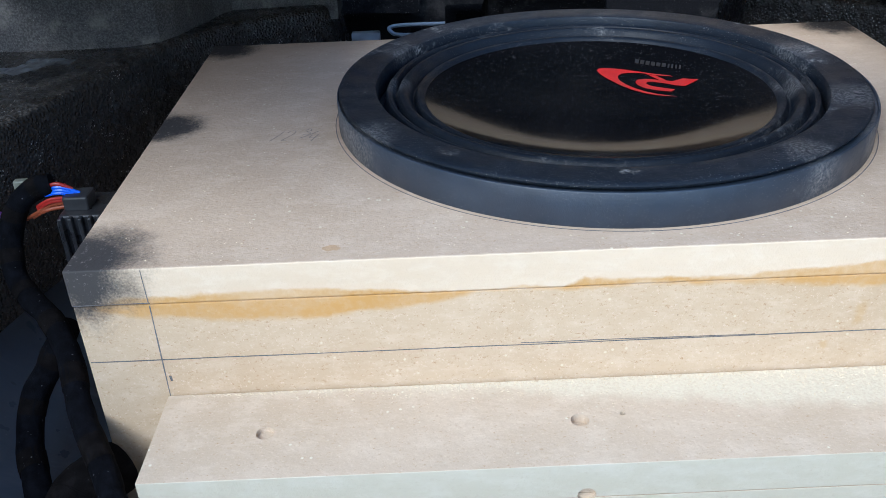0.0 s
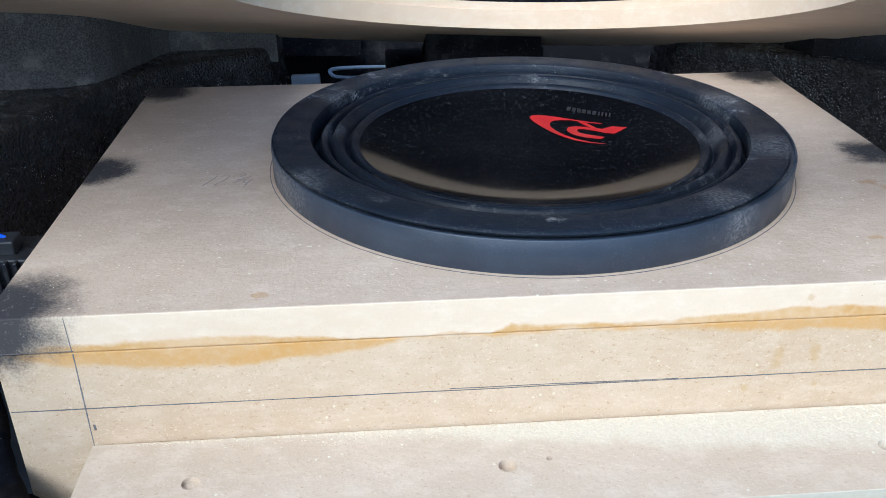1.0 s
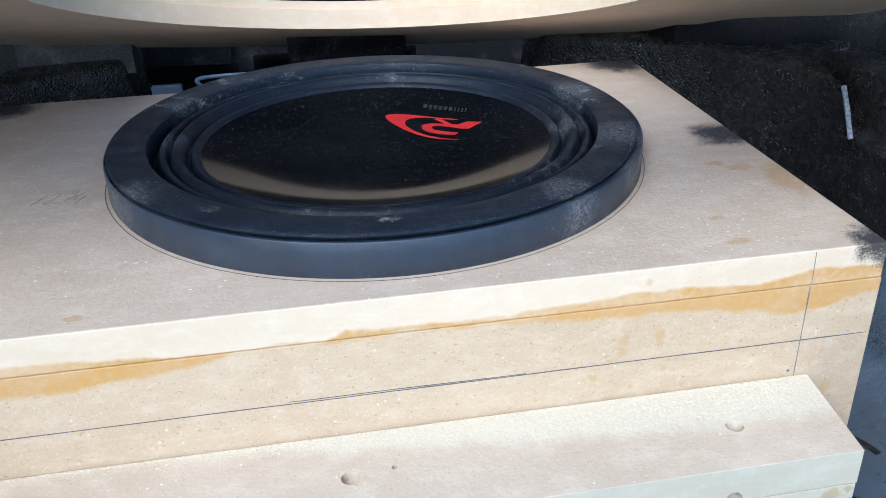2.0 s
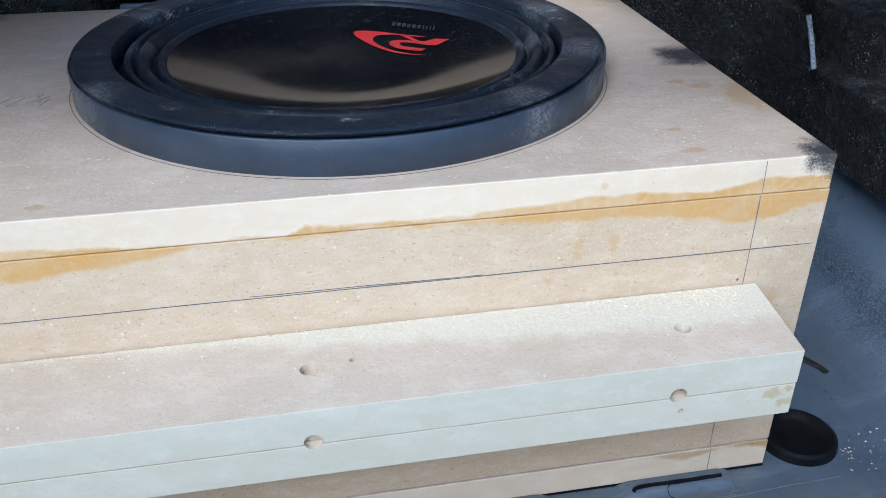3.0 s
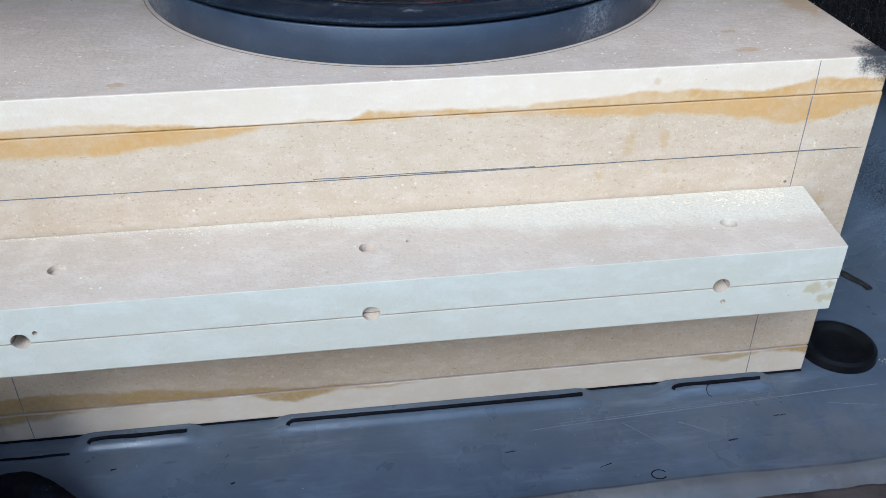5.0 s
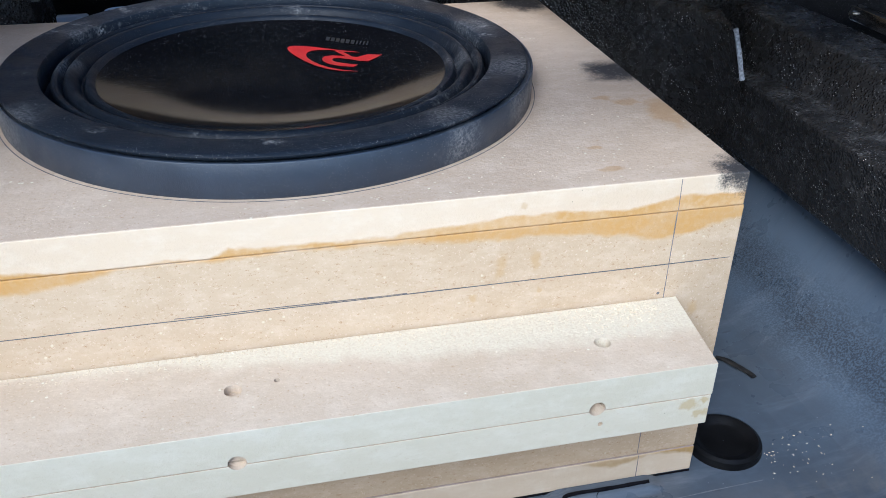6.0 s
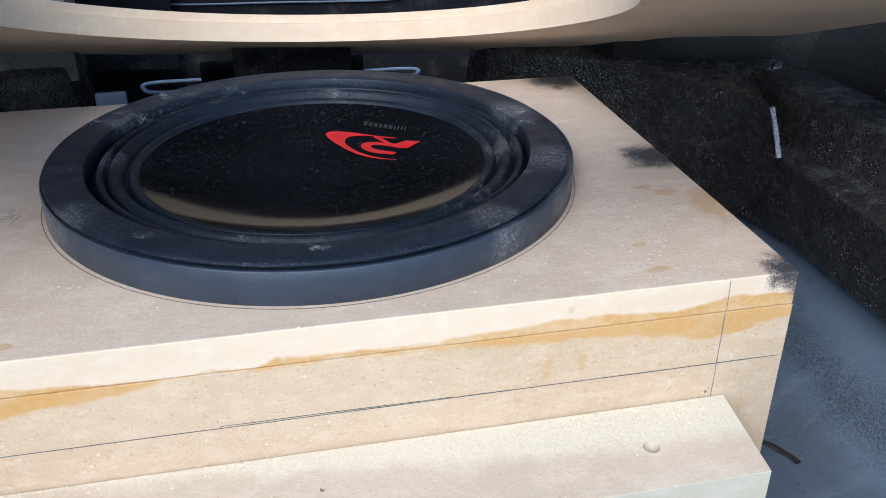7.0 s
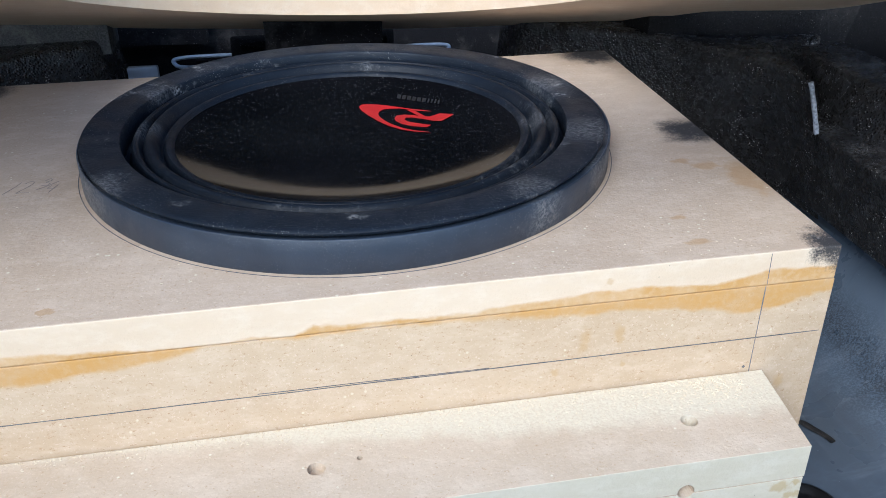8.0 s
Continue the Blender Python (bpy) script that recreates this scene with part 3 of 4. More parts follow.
def rounded(points, r=0.004, steps=4):
    """A section with its inner corners rounded."""
    out = [points[0]]
    for a, b, c in zip(points, points[1:], points[2:]):
        a, b, c = Vector(a), Vector(b), Vector(c)
        d = min(r, (a - b).length * 0.45, (c - b).length * 0.45)
        p, q = b + (a - b).normalized() * d, b + (c - b).normalized() * d
        for k in range(steps + 1):
            t = k / steps
            out.append(tuple((p * (1 - t) + b * t) * (1 - t) + (b * (1 - t) + q * t) * t))
    return out + [points[-1]]


right_trim = thing("side_trim", (0.66, 0.25, 0.1), "black grained plastic side trim with a stepped shelf, dusty", "trunk trim", kind="structure")
part("rear_block", slanted(RIGHT_PLAN, 0.09, 0.2085, lambda x, y: (0.030 * min(1.0, max(-0.8, (x - 0.50) / 0.11)) if x < 0.64 else 0.0, -0.004 if y < 0.25 else 0.0)), trim_black, right_trim, smooth=True)
part("shelf", side_sweep(rounded([(0.664, 0.094), (0.641, 0.098), (0.632, 0.1655), (0.664, 0.1655), (0.679, 0.2005), (0.722, 0.2030), (0.722, 0.094)]), -0.45, 0.323, 60, lambda x, y, z: (x - max(0.0, (y - 0.17) / 0.15) * 0.019 * min(1.0, max(0.0, (x - 0.655) / 0.01)), z + max(0.0, (y - 0.17) / 0.15) * 0.005 * (z > 0.18))), trim_black, right_trim, smooth=True)
# pale tube along the corner: its glossy highlight is put into the colour
part("edge_glint", tube([(0.6300, 0.2295, 0.166), (0.6242, 0.2306, 0.187), (0.6186, 0.2328, 0.2062)], 0.0019, 10, 6, 0.3), plain("trim_edge_glint", (0.55, 0.57, 0.62), (0.22, 0.23, 0.26), 0.35, 420), right_trim, "pale corner edge, a highlight put into the colour", smooth=True)
left_trim = thing("side_trim", (-0.12, 0.25, 0.1), "black grained plastic side trim with a broad dusty top", "trunk trim", kind="structure")
part("rear_block", slanted(LEFT_PLAN, 0.09, 0.2085, lambda x, y: (0.022 if x > 0.06 else 0.0, -0.004)), trim_black, left_trim, smooth=True)
part("shelf", side_sweep(rounded([(-0.15, 0.092), (-0.124, 0.096), (-0.114, 0.200), (-0.24, 0.204), (-0.24, 0.092)]), -0.45, 0.1315), trim_black, left_trim, smooth=True)


def wall(name, corners, thick, material, label):
    """A slab from four corners, thickened away from the trunk."""
    bm = bmesh.new()
    face = bm.faces.new([bm.verts.new(c) for c in corners])
    bmesh.ops.subdivide_edges(bm, edges=bm.edges, cuts=6, use_grid_fill=True)
    bmesh.ops.recalc_face_normals(bm, faces=bm.faces)
    bmesh.ops.solidify(bm, geom=list(bm.faces), thickness=thick)
    return single(name, bm, material, label, "trunk wall", "structure")


wall("wall_right", [(0.712, -0.45, 0.19), (0.725, 0.40, 0.19), (0.80, 0.40, 0.46), (0.80, -0.45, 0.46)], -0.02, carpet_dark, "black carpeted side wall of the trunk")
wall("wall_left", [(-0.235, -0.45, 0.19), (-0.235, 0.40, 0.19), (-0.30, 0.40, 0.46), (-0.30, -0.45, 0.46)], 0.02, carpet_dusty_lit, "black carpeted side wall of the trunk with dust smudges")
for x0, x1, nm in ((0.548, 0.735, "wall_rear_right"), (-0.25, 0.012, "wall_rear_left")):
    right = [(x0, 0.375), (x0 - 0.018, 0.47), (x1, 0.47), (x1, 0.355)]
    left = [(x0, 0.345), (x0, 0.50), (0.088, 0.50), (0.088, 0.452), (0.040, 0.449), (-0.004, 0.444), (-0.016, 0.426), (-0.024, 0.400), (-0.034, 0.370), (-0.045, 0.353), (-0.065, 0.343), (-0.12, 0.340)]
    bm = prism(right if x0 > 0 else left, 0.195, 0.46, 0.004)
    single(nm, bm, carpet_dark if x0 > 0 else carpet_dusty_lit, "black carpeted wheel-arch corner", "trunk wall", "structure")
seat = thing("rear_seat_back", (0.25, 0.64, 0.0), "dark rear seat back behind the trunk opening", "seat")
# height added up to the ceiling to keep the cone's reflection dark
part("back_panel", cuboid(-0.36, 0.86, 0.62, 0.70, 0.0, 0.765, 0.015, 3), seat_dark, seat)
part("lower_flap", prism([(-0.30, 0.585), (0.10, 0.585), (0.16, 0.595), (0.16, 0.61), (-0.30, 0.61)], lambda x, y: 0.164 + 0.004 * math.sin(30 * x), 0.25, 0.003), seat_dark, seat, "hanging carpet flap")
part("piping", tube([(0.145, 0.617, 0.228), (0.165, 0.617, 0.221), (0.27, 0.617, 0.2185), (0.38, 0.617, 0.216), (0.415, 0.617, 0.221)], 0.0011, 8, 8), plain("piping_grey", (0.10, 0.12, 0.16), (0.08, 0.1, 0.13), 0.4), seat, "thin grey piping", smooth=True)
# unseen, added: shuts the sky out above and behind the seat back
single("ceiling", cuboid(-0.38, 0.90, 0.47, 1.6, 0.78, 0.80, 0.005), ceiling_dark, "unseen dark ceiling added above and behind the seat back", "ceiling", "structure")
# unseen sill, added to keep low light off the floor and cleat
single("wall_light_block", cuboid(-0.30, 0.80, -0.33, -0.255, -0.3, 0.180, 0.008, 3), paint, "unseen painted sill added across the trunk's rear to block low light", "sill", "structure")
# unseen ground, added pale so that it bounces light under the lid
bm = bmesh.new()
bmesh.ops.create_grid(bm, x_segments=2, y_segments=2, size=60)
bmesh.ops.translate(bm, verts=bm.verts, vec=(0, 0, -0.62))
single("ground", bm, bounce_ground, "unseen pale ground added under the car to bounce light", "ground", "structure")

# ---- the box ----
box = thing("subwoofer_box", (W / 2, D / 2, 0.0), "raw fibreboard subwoofer box with pencil lines, glue stains and black overspray", "speaker box")


def panel(name, x0, x1, y0, y1, z0, z1, face, edge, thin, parent, label="", worn=0.0007):
    """A board: its two broad faces in one material, its sawn edges in the other."""
    bm = cuboid(x0, x1, y0, y1, z0, z1, worn, 2)
    for f in bm.faces:
        f.material_index = 0 if abs(f.normal[thin]) > 0.7 else 1
    return part(name, bm, [face, edge], parent, label)


top_panel = panel("top_panel", 0, W, 0, D, H - T, H, mdf_top, mdf_edge, 2, box)
cut(top_panel, drill(bmesh.new(), Vector((RX, RY, H)), 0.1385, 0.08, "z", 128))
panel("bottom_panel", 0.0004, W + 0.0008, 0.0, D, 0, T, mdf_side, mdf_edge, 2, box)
panel("front_panel", 0.0003, W + 0.0010, 0.0006, T, T + 0.0004, H - T - 0.0005, mdf_front, mdf_edge, 1, box)
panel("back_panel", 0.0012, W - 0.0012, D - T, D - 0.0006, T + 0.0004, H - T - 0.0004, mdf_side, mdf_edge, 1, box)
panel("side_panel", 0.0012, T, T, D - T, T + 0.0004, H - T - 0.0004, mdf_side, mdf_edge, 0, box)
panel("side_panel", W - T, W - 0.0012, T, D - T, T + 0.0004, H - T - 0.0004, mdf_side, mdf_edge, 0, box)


def stroke(points, width=0.0006, face="y"):
    """A thin drawn line on a board: on its front (y) or its top (z)."""
    bm = bmesh.new()
    line = [Vector(p) for p in points]
    out = Vector((0, -1, 0)) if face == "y" else Vector((0, 0, 1))
    rows = []
    for n, p in enumerate(line):
        ahead = (line[min(n + 1, len(line) - 1)] - line[max(n - 1, 0)]).normalized()
        s = ahead.cross(out) * width * 0.5 * (0.75 + 0.5 * noise.noise(p * 70))
        rows.append([bm.verts.new(q) for q in (p - s, p - s + out * 0.00012, p + s + out * 0.00012, p + s)])
    for a, b in zip(rows, rows[1:]):
        for k in range(4):
            bm.faces.new((a[k], a[(k + 1) % 4], b[(k + 1) % 4], b[k]))
    bm.faces.new(rows[0])
    bm.faces.new(rows[-1])
    bmesh.ops.recalc_face_normals(bm, faces=bm.faces)
    return bm


def drawn(a, b, width=0.0006, face="y", steps=24, waver=0.0002):
    a, b = Vector(a), Vector(b)
    pts = []
    for k in range(steps + 1):
        p = a.lerp(b, k / steps)
        w = waver * noise.noise(p * 25)
        pts.append(p + (Vector((0, 0, w)) if abs(b.x - a.x) > abs(b.z - a.z) else Vector((w, 0, 0))))
    part("pencil_line", stroke(pts, width, face), pencil_faint if abs(b.z - a.z) > 0.01 else pencil, box)


for x in (0.0352, 0.4596):
    drawn((x - 0.0004, 0.0, H - 0.0008), (x, 0.0, H - T + 0.0006), 0.0005)
    drawn((x, 0.0006, H - T - 0.001), (x, 0.0006, 0.020), 0.0007)
    drawn((x + 0.0008, 0.0, T - 0.0004), (x + 0.001, 0.0, 0.0012), 0.0006)
drawn((0.0014, 0.0006, 0.1552), (0.4955, 0.0006, 0.1550), 0.00065)
drawn((0.206, 0.0006, 0.1563), (0.318, 0.0006, 0.1556), 0.0005)
drawn((0.0008, 0.0, 0.18755), (0.036, 0.0, 0.1876), 0.0005)
part("pencil_circle", lathe([(0.1604, H), (0.1604, H + 0.00012), (0.1609, H + 0.00012), (0.1609, H)], (RX, RY), 160), pencil, box)
for pts in ([(0.4555, -0.0, 0.1375), (0.4565, 0.0, 0.1365)], [(0.0372, 0, 0.1455), (0.0376, 0, 0.1425)]):
    pts = [(x, 0.0006, z) for x, _, z in pts]
    part("pencil_mark", stroke(pts, 0.0016), pencil, box)
# the note written by hand on the box: "12 3/4"
NOTE = {
    "1": [[(0.0, 0.0), (0.30, 0.62), (0.42, 1.0)]],
    "2": [[(0.62, 0.82), (0.78, 1.02), (0.98, 0.92), (0.90, 0.60), (0.55, 0.02), (0.80, 0.06), (1.12, 0.02)]],
    "3": [[(1.42, 1.00), (1.62, 1.16), (1.70, 0.98), (1.52, 0.84), (1.72, 0.72), (1.62, 0.52), (1.42, 0.56)]],
    "/": [[(1.30, 0.20), (1.62, 0.42), (2.06, 0.86)]],
    "4": [[(1.86, 0.50), (1.80, 0.22), (2.12, 0.24)], [(2.14, 0.56), (2.04, 0.22), (1.94, -0.14)]],
}
faint_pencil = plain("faint_pencil", (0.20, 0.17, 0.15), (0.34, 0.28, 0.23), 0.6, 500, 0.0001)
for strokes in NOTE.values():
    for line in strokes:
        track = smooth_line([(0.0720 + 0.0128 * x + 0.0016 * y, 0.1425 + 0.0150 * y, H + 0.00004) for x, y in line], 6)
        part("handwritten_note", stroke(track, 0.00055, "z"), faint_pencil, box)

# the doubled cleat on the front
CX0, CX1, CY, CZ = 0.0347, 0.4600, -0.0600, 0.1345
cleat = part("cleat", cuboid(CX0 + 0.003, CX1 - 0.003, -0.012, 0.001, CZ - 0.037, CZ - 0.002), cleat_face, box, "doubled fibreboard cleat with screw holes")
upper = panel("upper_board", CX0, CX1, CY, -0.0007, CZ - T, CZ, cleat_face, cleat_edge, 2, cleat, "", 0.0003)
lower = panel("lower_board", CX0 + 0.0005, CX1 - 0.0002, CY + 0.0004, 0.0004, CZ - 2 * T, CZ - T - 0.0008, cleat_face, cleat_edge, 2, cleat, "", 0.0003)
for board in (upper, lower):      # the far end is sawn a little out of square
    for v in board.data.vertices:
        if v.co.x + W / 2 > CX1 - 0.01:
            v.co.x += 0.0063 * (v.co.y + D / 2 - CY) / -CY
for board in (upper, lower):
    holes = bmesh.new()
    if board is upper:
        for x, y, deep in ((0.0862, -0.031, 0.005), (0.2300, -0.0312, 0.009), (0.4110, -0.0322, 0.022)):
            drill(holes, Vector((x, y, CZ)), 0.0042, deep)
        drill(holes, Vector((0.2502, -0.0278, CZ)), 0.0014, 0.012)
        drill(holes, Vector((0.0802, CY, 0.1207)), 0.0012, 0.006, "y")
    else:
        drill(holes, Vector((0.4018, CY, 0.1065)), 0.0013, 0.006, "y")
    for x, deep in ((0.0730, 0.05), (0.2292, 0.006), (0.3992, 0.03)):
        drill(holes, Vector((x, CY, 0.1165)), 0.0042, deep, "y")
    cut(board, holes)

# scratches and scuffs in the floor paint, and the worn strip along the sill
for a, b, wide, mat in (((0.318, -0.0292), (0.538, -0.0182), 0.0007, pale_scratch), ((0.335, -0.0262), (0.470, -0.0205), 0.0004, pale_scratch), ((0.405, -0.034), (0.425, -0.046), 0.0012, pale_scratch),
                        ((0.372, -0.030), (0.392, -0.052), 0.0005, pale_scratch), ((0.500, -0.030), (0.530, -0.036), 0.0010, pale_scratch), ((0.462, -0.0365), (0.470, -0.0360), 0.0010, gap_black),
                        ((0.428, -0.0520), (0.434, -0.0512), 0.0008, gap_black), ((0.149, -0.0475), (0.151, -0.0470), 0.0014, gap_black), ((0.083, -0.0290), (0.086, -0.0285), 0.0008, gap_black),
                        ((0.300, -0.0445), (0.306, -0.0440), 0.0007, gap_black), ((0.2200, -0.0150), (0.2225, -0.0150), 0.0010, pale_scratch), ((0.350, -0.062), (0.357, -0.060), 0.0007, gap_black)):
    steps = 12
    pts = [(a[0] + (b[0] - a[0]) * k / steps, a[1] + (b[1] - a[1]) * k / steps + 0.0006 * noise.noise((a[0] * 90 + k * 0.4, 1, 2)), 0.0) for k in range(steps + 1)]
    part("scratch", stroke([(x, y, floor_height(x, y) + 0.0001) for x, y, _ in pts], wide, "z"), mat, floor)
curl = [(0.3805 + 0.0042 * math.cos(u), -0.0712 + 0.0032 * math.sin(u)) for u in np.linspace(0.4, 5.6, 20)]
part("scratch", stroke([(x, y, floor_height(x, y) + 0.0001) for x, y in curl], 0.0008, "z"), gap_black, floor)
curl = [(0.4350 + 0.0045 * math.cos(u), -0.0125 + 0.0040 * math.sin(u)) for u in np.linspace(1.4, 4.2, 14)]
part("scratch", stroke([(x, y, floor_height(x, y) + 0.0001) for x, y in curl], 0.0007, "z"), gap_black, floor)


def sill_strip():
    """A worn brown rubber strip along the sill, its near edge frayed."""
    bm = bmesh.new()
    rows = []
    for k in range(181):
        x = -0.06 + 0.68 * k / 180
        edge = -0.0895 + 0.0012 * noise.noise((x * 60, 3, 1)) + 0.0008 * noise.noise((x * 260, 5, 1))
        rows.append([bm.verts.new((x, y, z)) for y, z in ((edge, -0.0072), (edge - 0.0005, -0.0046), (edge - 0.0030, -0.0034), (-0.125, -0.0030), (-0.150, -0.0050), (-0.150, -0.0075))])
    for p, q in zip(rows, rows[1:]):
        for n in range(5):
            bm.faces.new((p[n], p[n + 1], q[n + 1], q[n]))
    bmesh.ops.recalc_face_normals(bm, faces=bm.faces)
    return bm


single("sill_strip", sill_strip(), plain("worn_brown_rubber", (0.055, 0.040, 0.032), (0.115, 0.085, 0.068), 0.75, 45, 0.0012), "worn brown rubber strip along the trunk sill", "sill strip")

# ---- the loudspeaker ----
sub = thing("subwoofer", (RX, RY, H), "dusty round black subwoofer with a red badge on its cone", "speaker")
part("spacer_ring", lathe([(0.1390, H), (0.1580, H), (0.1586, H + 0.0008), (0.1586, H + 0.0178), (0.1583, H + 0.0184), (0.1578, H + 0.0186), (0.1573, H + 0.0182), (0.1571, H + 0.0170), (0.1390, H + 0.0165)], (RX, RY), 192, True), ring_low, sub, "black painted spacer ring", True)
part("gasket", lathe([(0.1345, H + 0.0040), (0.1390, H + 0.0166), (0.1545, H + 0.0180), (0.1556, H + 0.0188), (0.1562, H + 0.0196), (0.1562, H + 0.0203), (0.1556, H + 0.0209), (0.1540, H + 0.0213), (0.1500, H + 0.0214), (0.1400, H + 0.0211),
                      (0.1352, H + 0.0208), (0.1341, H + 0.0203), (0.1336, H + 0.0190), (0.1334, H + 0.0060)], (RX - 0.0010, RY + 0.0008), 192, True), ring_top, sub, "scuffed black rubber gasket", True)
part("surround", lathe([(0.1345, H + 0.0060), (0.1312, H + 0.0070), (0.1298, H + 0.0110), (0.1290, H + 0.0150), (0.1280, H + 0.0164), (0.1266, H + 0.0168), (0.1252, H + 0.0162), (0.1241, H + 0.0138), (0.1232, H + 0.0118), (0.1224, H + 0.0126), (0.1212, H + 0.0158), (0.1200, H + 0.0170), (0.1184, H + 0.0172), (0.1170, H + 0.0166),
                        (0.1158, H + 0.0150), (0.1146, H + 0.0128), (0.1132, H + 0.0100), (0.1122, H + 0.0096), (0.1112, H + 0.0118), (0.1100, H + 0.0135), (0.1084, H + 0.0138), (0.1070, H + 0.0133), (0.1058, H + 0.0122), (0.1050, H + 0.0105)], (RX, RY), 192), surround_rubber, sub, "ribbed rubber surround", True)


CONE_R = 0.1056


def cone_height(r):
    """The cone: a shallow dish."""
    q = r / 0.1056
    return H + 0.0020 + 0.0092 * q ** 3


part("cone", lathe([(0.0005 + CONE_R * (k / 40) ** 0.7, cone_height(CONE_R * (k / 40) ** 0.7)) for k in range(41)], (RX, RY), 192), cone_mat, sub, "dusty black cone with a polished rim", True)


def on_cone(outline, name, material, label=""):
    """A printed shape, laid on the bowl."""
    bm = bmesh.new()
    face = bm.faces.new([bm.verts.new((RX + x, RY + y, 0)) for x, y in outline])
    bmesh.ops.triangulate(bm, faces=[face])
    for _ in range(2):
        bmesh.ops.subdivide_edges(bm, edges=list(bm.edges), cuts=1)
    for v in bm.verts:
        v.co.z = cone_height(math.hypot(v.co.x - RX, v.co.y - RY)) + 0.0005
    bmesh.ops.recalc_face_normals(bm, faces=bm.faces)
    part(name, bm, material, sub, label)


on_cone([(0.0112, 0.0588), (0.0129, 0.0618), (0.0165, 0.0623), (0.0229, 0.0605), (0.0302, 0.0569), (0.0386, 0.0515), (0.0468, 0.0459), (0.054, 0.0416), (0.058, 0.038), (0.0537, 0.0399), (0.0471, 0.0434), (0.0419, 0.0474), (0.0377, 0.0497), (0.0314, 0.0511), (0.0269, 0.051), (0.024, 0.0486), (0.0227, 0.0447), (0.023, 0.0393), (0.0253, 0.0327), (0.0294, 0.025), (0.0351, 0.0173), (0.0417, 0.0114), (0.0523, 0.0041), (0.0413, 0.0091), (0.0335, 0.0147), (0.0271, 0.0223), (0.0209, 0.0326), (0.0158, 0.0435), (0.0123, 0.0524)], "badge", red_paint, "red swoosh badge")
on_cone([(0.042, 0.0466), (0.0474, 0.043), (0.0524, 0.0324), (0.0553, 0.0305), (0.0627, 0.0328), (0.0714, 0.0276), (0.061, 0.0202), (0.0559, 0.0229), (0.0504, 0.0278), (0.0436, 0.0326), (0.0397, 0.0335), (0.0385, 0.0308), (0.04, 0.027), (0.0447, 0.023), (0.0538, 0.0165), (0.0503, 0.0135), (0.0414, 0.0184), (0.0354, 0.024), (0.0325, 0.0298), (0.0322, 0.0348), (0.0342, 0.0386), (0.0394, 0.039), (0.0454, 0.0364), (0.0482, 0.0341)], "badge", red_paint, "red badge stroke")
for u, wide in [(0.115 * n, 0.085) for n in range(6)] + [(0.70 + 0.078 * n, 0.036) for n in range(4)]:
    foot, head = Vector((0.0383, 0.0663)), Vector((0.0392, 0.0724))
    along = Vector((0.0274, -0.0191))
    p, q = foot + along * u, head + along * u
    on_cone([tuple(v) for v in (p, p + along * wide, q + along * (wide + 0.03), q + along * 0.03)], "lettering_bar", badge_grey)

# ---- the raised lid board ----
LID_Z, LID_S, LID_Q, LID_X, LID_Y, LID_R = 0.2300, 0.3439, 0.0494, 0.2693, 0.1825, 0.1924


def lid_height(x, y):
    return LID_Z + LID_S * (0.4 - y) - LID_Q * (x - 0.25)


LID_PLAN = [(-0.1578, -0.075), (0.6906, -0.075), (0.6896, 0.206), (0.6823, 0.3173), (0.6739, 0.3257), (0.6192, 0.3288), (0.5835, 0.3341), (0.5741, 0.3509), (0.5563, 0.4076), (0.5142, 0.4307), (0.467, 0.4517), (0.4302, 0.4727), (0.3882, 0.4916), (0.3463, 0.4979), (0.2833, 0.499), (0.1993, 0.4948), (0.1152, 0.4864), (0.0418, 0.4706), (-0.0108, 0.4643), (-0.0328, 0.458), (-0.0465, 0.4213), (-0.0612, 0.3803), (-0.079, 0.373), (-0.1578, 0.3656)]


def lid_layer(name, radius, low, high, parent, label):
    """One layer of the lid: the outline with a round opening, lying on the slope."""
    steps = 144
    bm = bmesh.new()
    hole = [(LID_X + radius * math.cos(a), LID_Y + 0.9456 * radius * math.sin(a)) for a in (2 * math.pi * k / steps for k in range(steps))]
    out = []
    for hx, hy in hole:
        best = None
        dx, dy = hx - LID_X, hy - LID_Y
        for (ax, ay), (bx, by) in zip(LID_PLAN, LID_PLAN[1:] + LID_PLAN[:1]):
            ex, ey = bx - ax, by - ay
            det = dx * -ey + dy * ex
            if abs(det) < 1e-12:
                continue
            s = ((ax - LID_X) * -ey + (ay - LID_Y) * ex) / det
            u = (dx * (ay - LID_Y) - dy * (ax - LID_X)) / det
            if s > 0 and -1e-9 <= u <= 1 + 1e-9 and (best is None or s > best):
                best = s
        out.append((LID_X + dx * best, LID_Y + dy * best))
    rings = []
    for pts, lift in ((hole, low), (out, low), (out, high), (hole, high)):
        rings.append([bm.verts.new((x, y, lid_height(x, y) + lift)) for x, y in pts])
    for n, (a, b) in enumerate(zip(rings, rings[1:] + rings[:1])):
        for k in range(steps):
            f = bm.faces.new((a[k], a[(k + 1) % steps], b[(k + 1) % steps], b[k]))
            f.material_index = 0 if n in (0, 2) else 1
    bmesh.ops.recalc_face_normals(bm, faces=bm.faces)
    return part(name, bm, [lid_face, lid_edge], parent, label)


lid = thing("lid_board", (LID_X, 0.495, 0.198), "raised fibreboard trunk lid with a large round opening", "board")
lid_layer("lower_layer", LID_R, 0.0, 0.0146, lid, "fibreboard layer with a pale sawn opening")
lid_layer("upper_layer", LID_R + 0.0016, 0.0149, 0.0215, lid, "thin top layer")

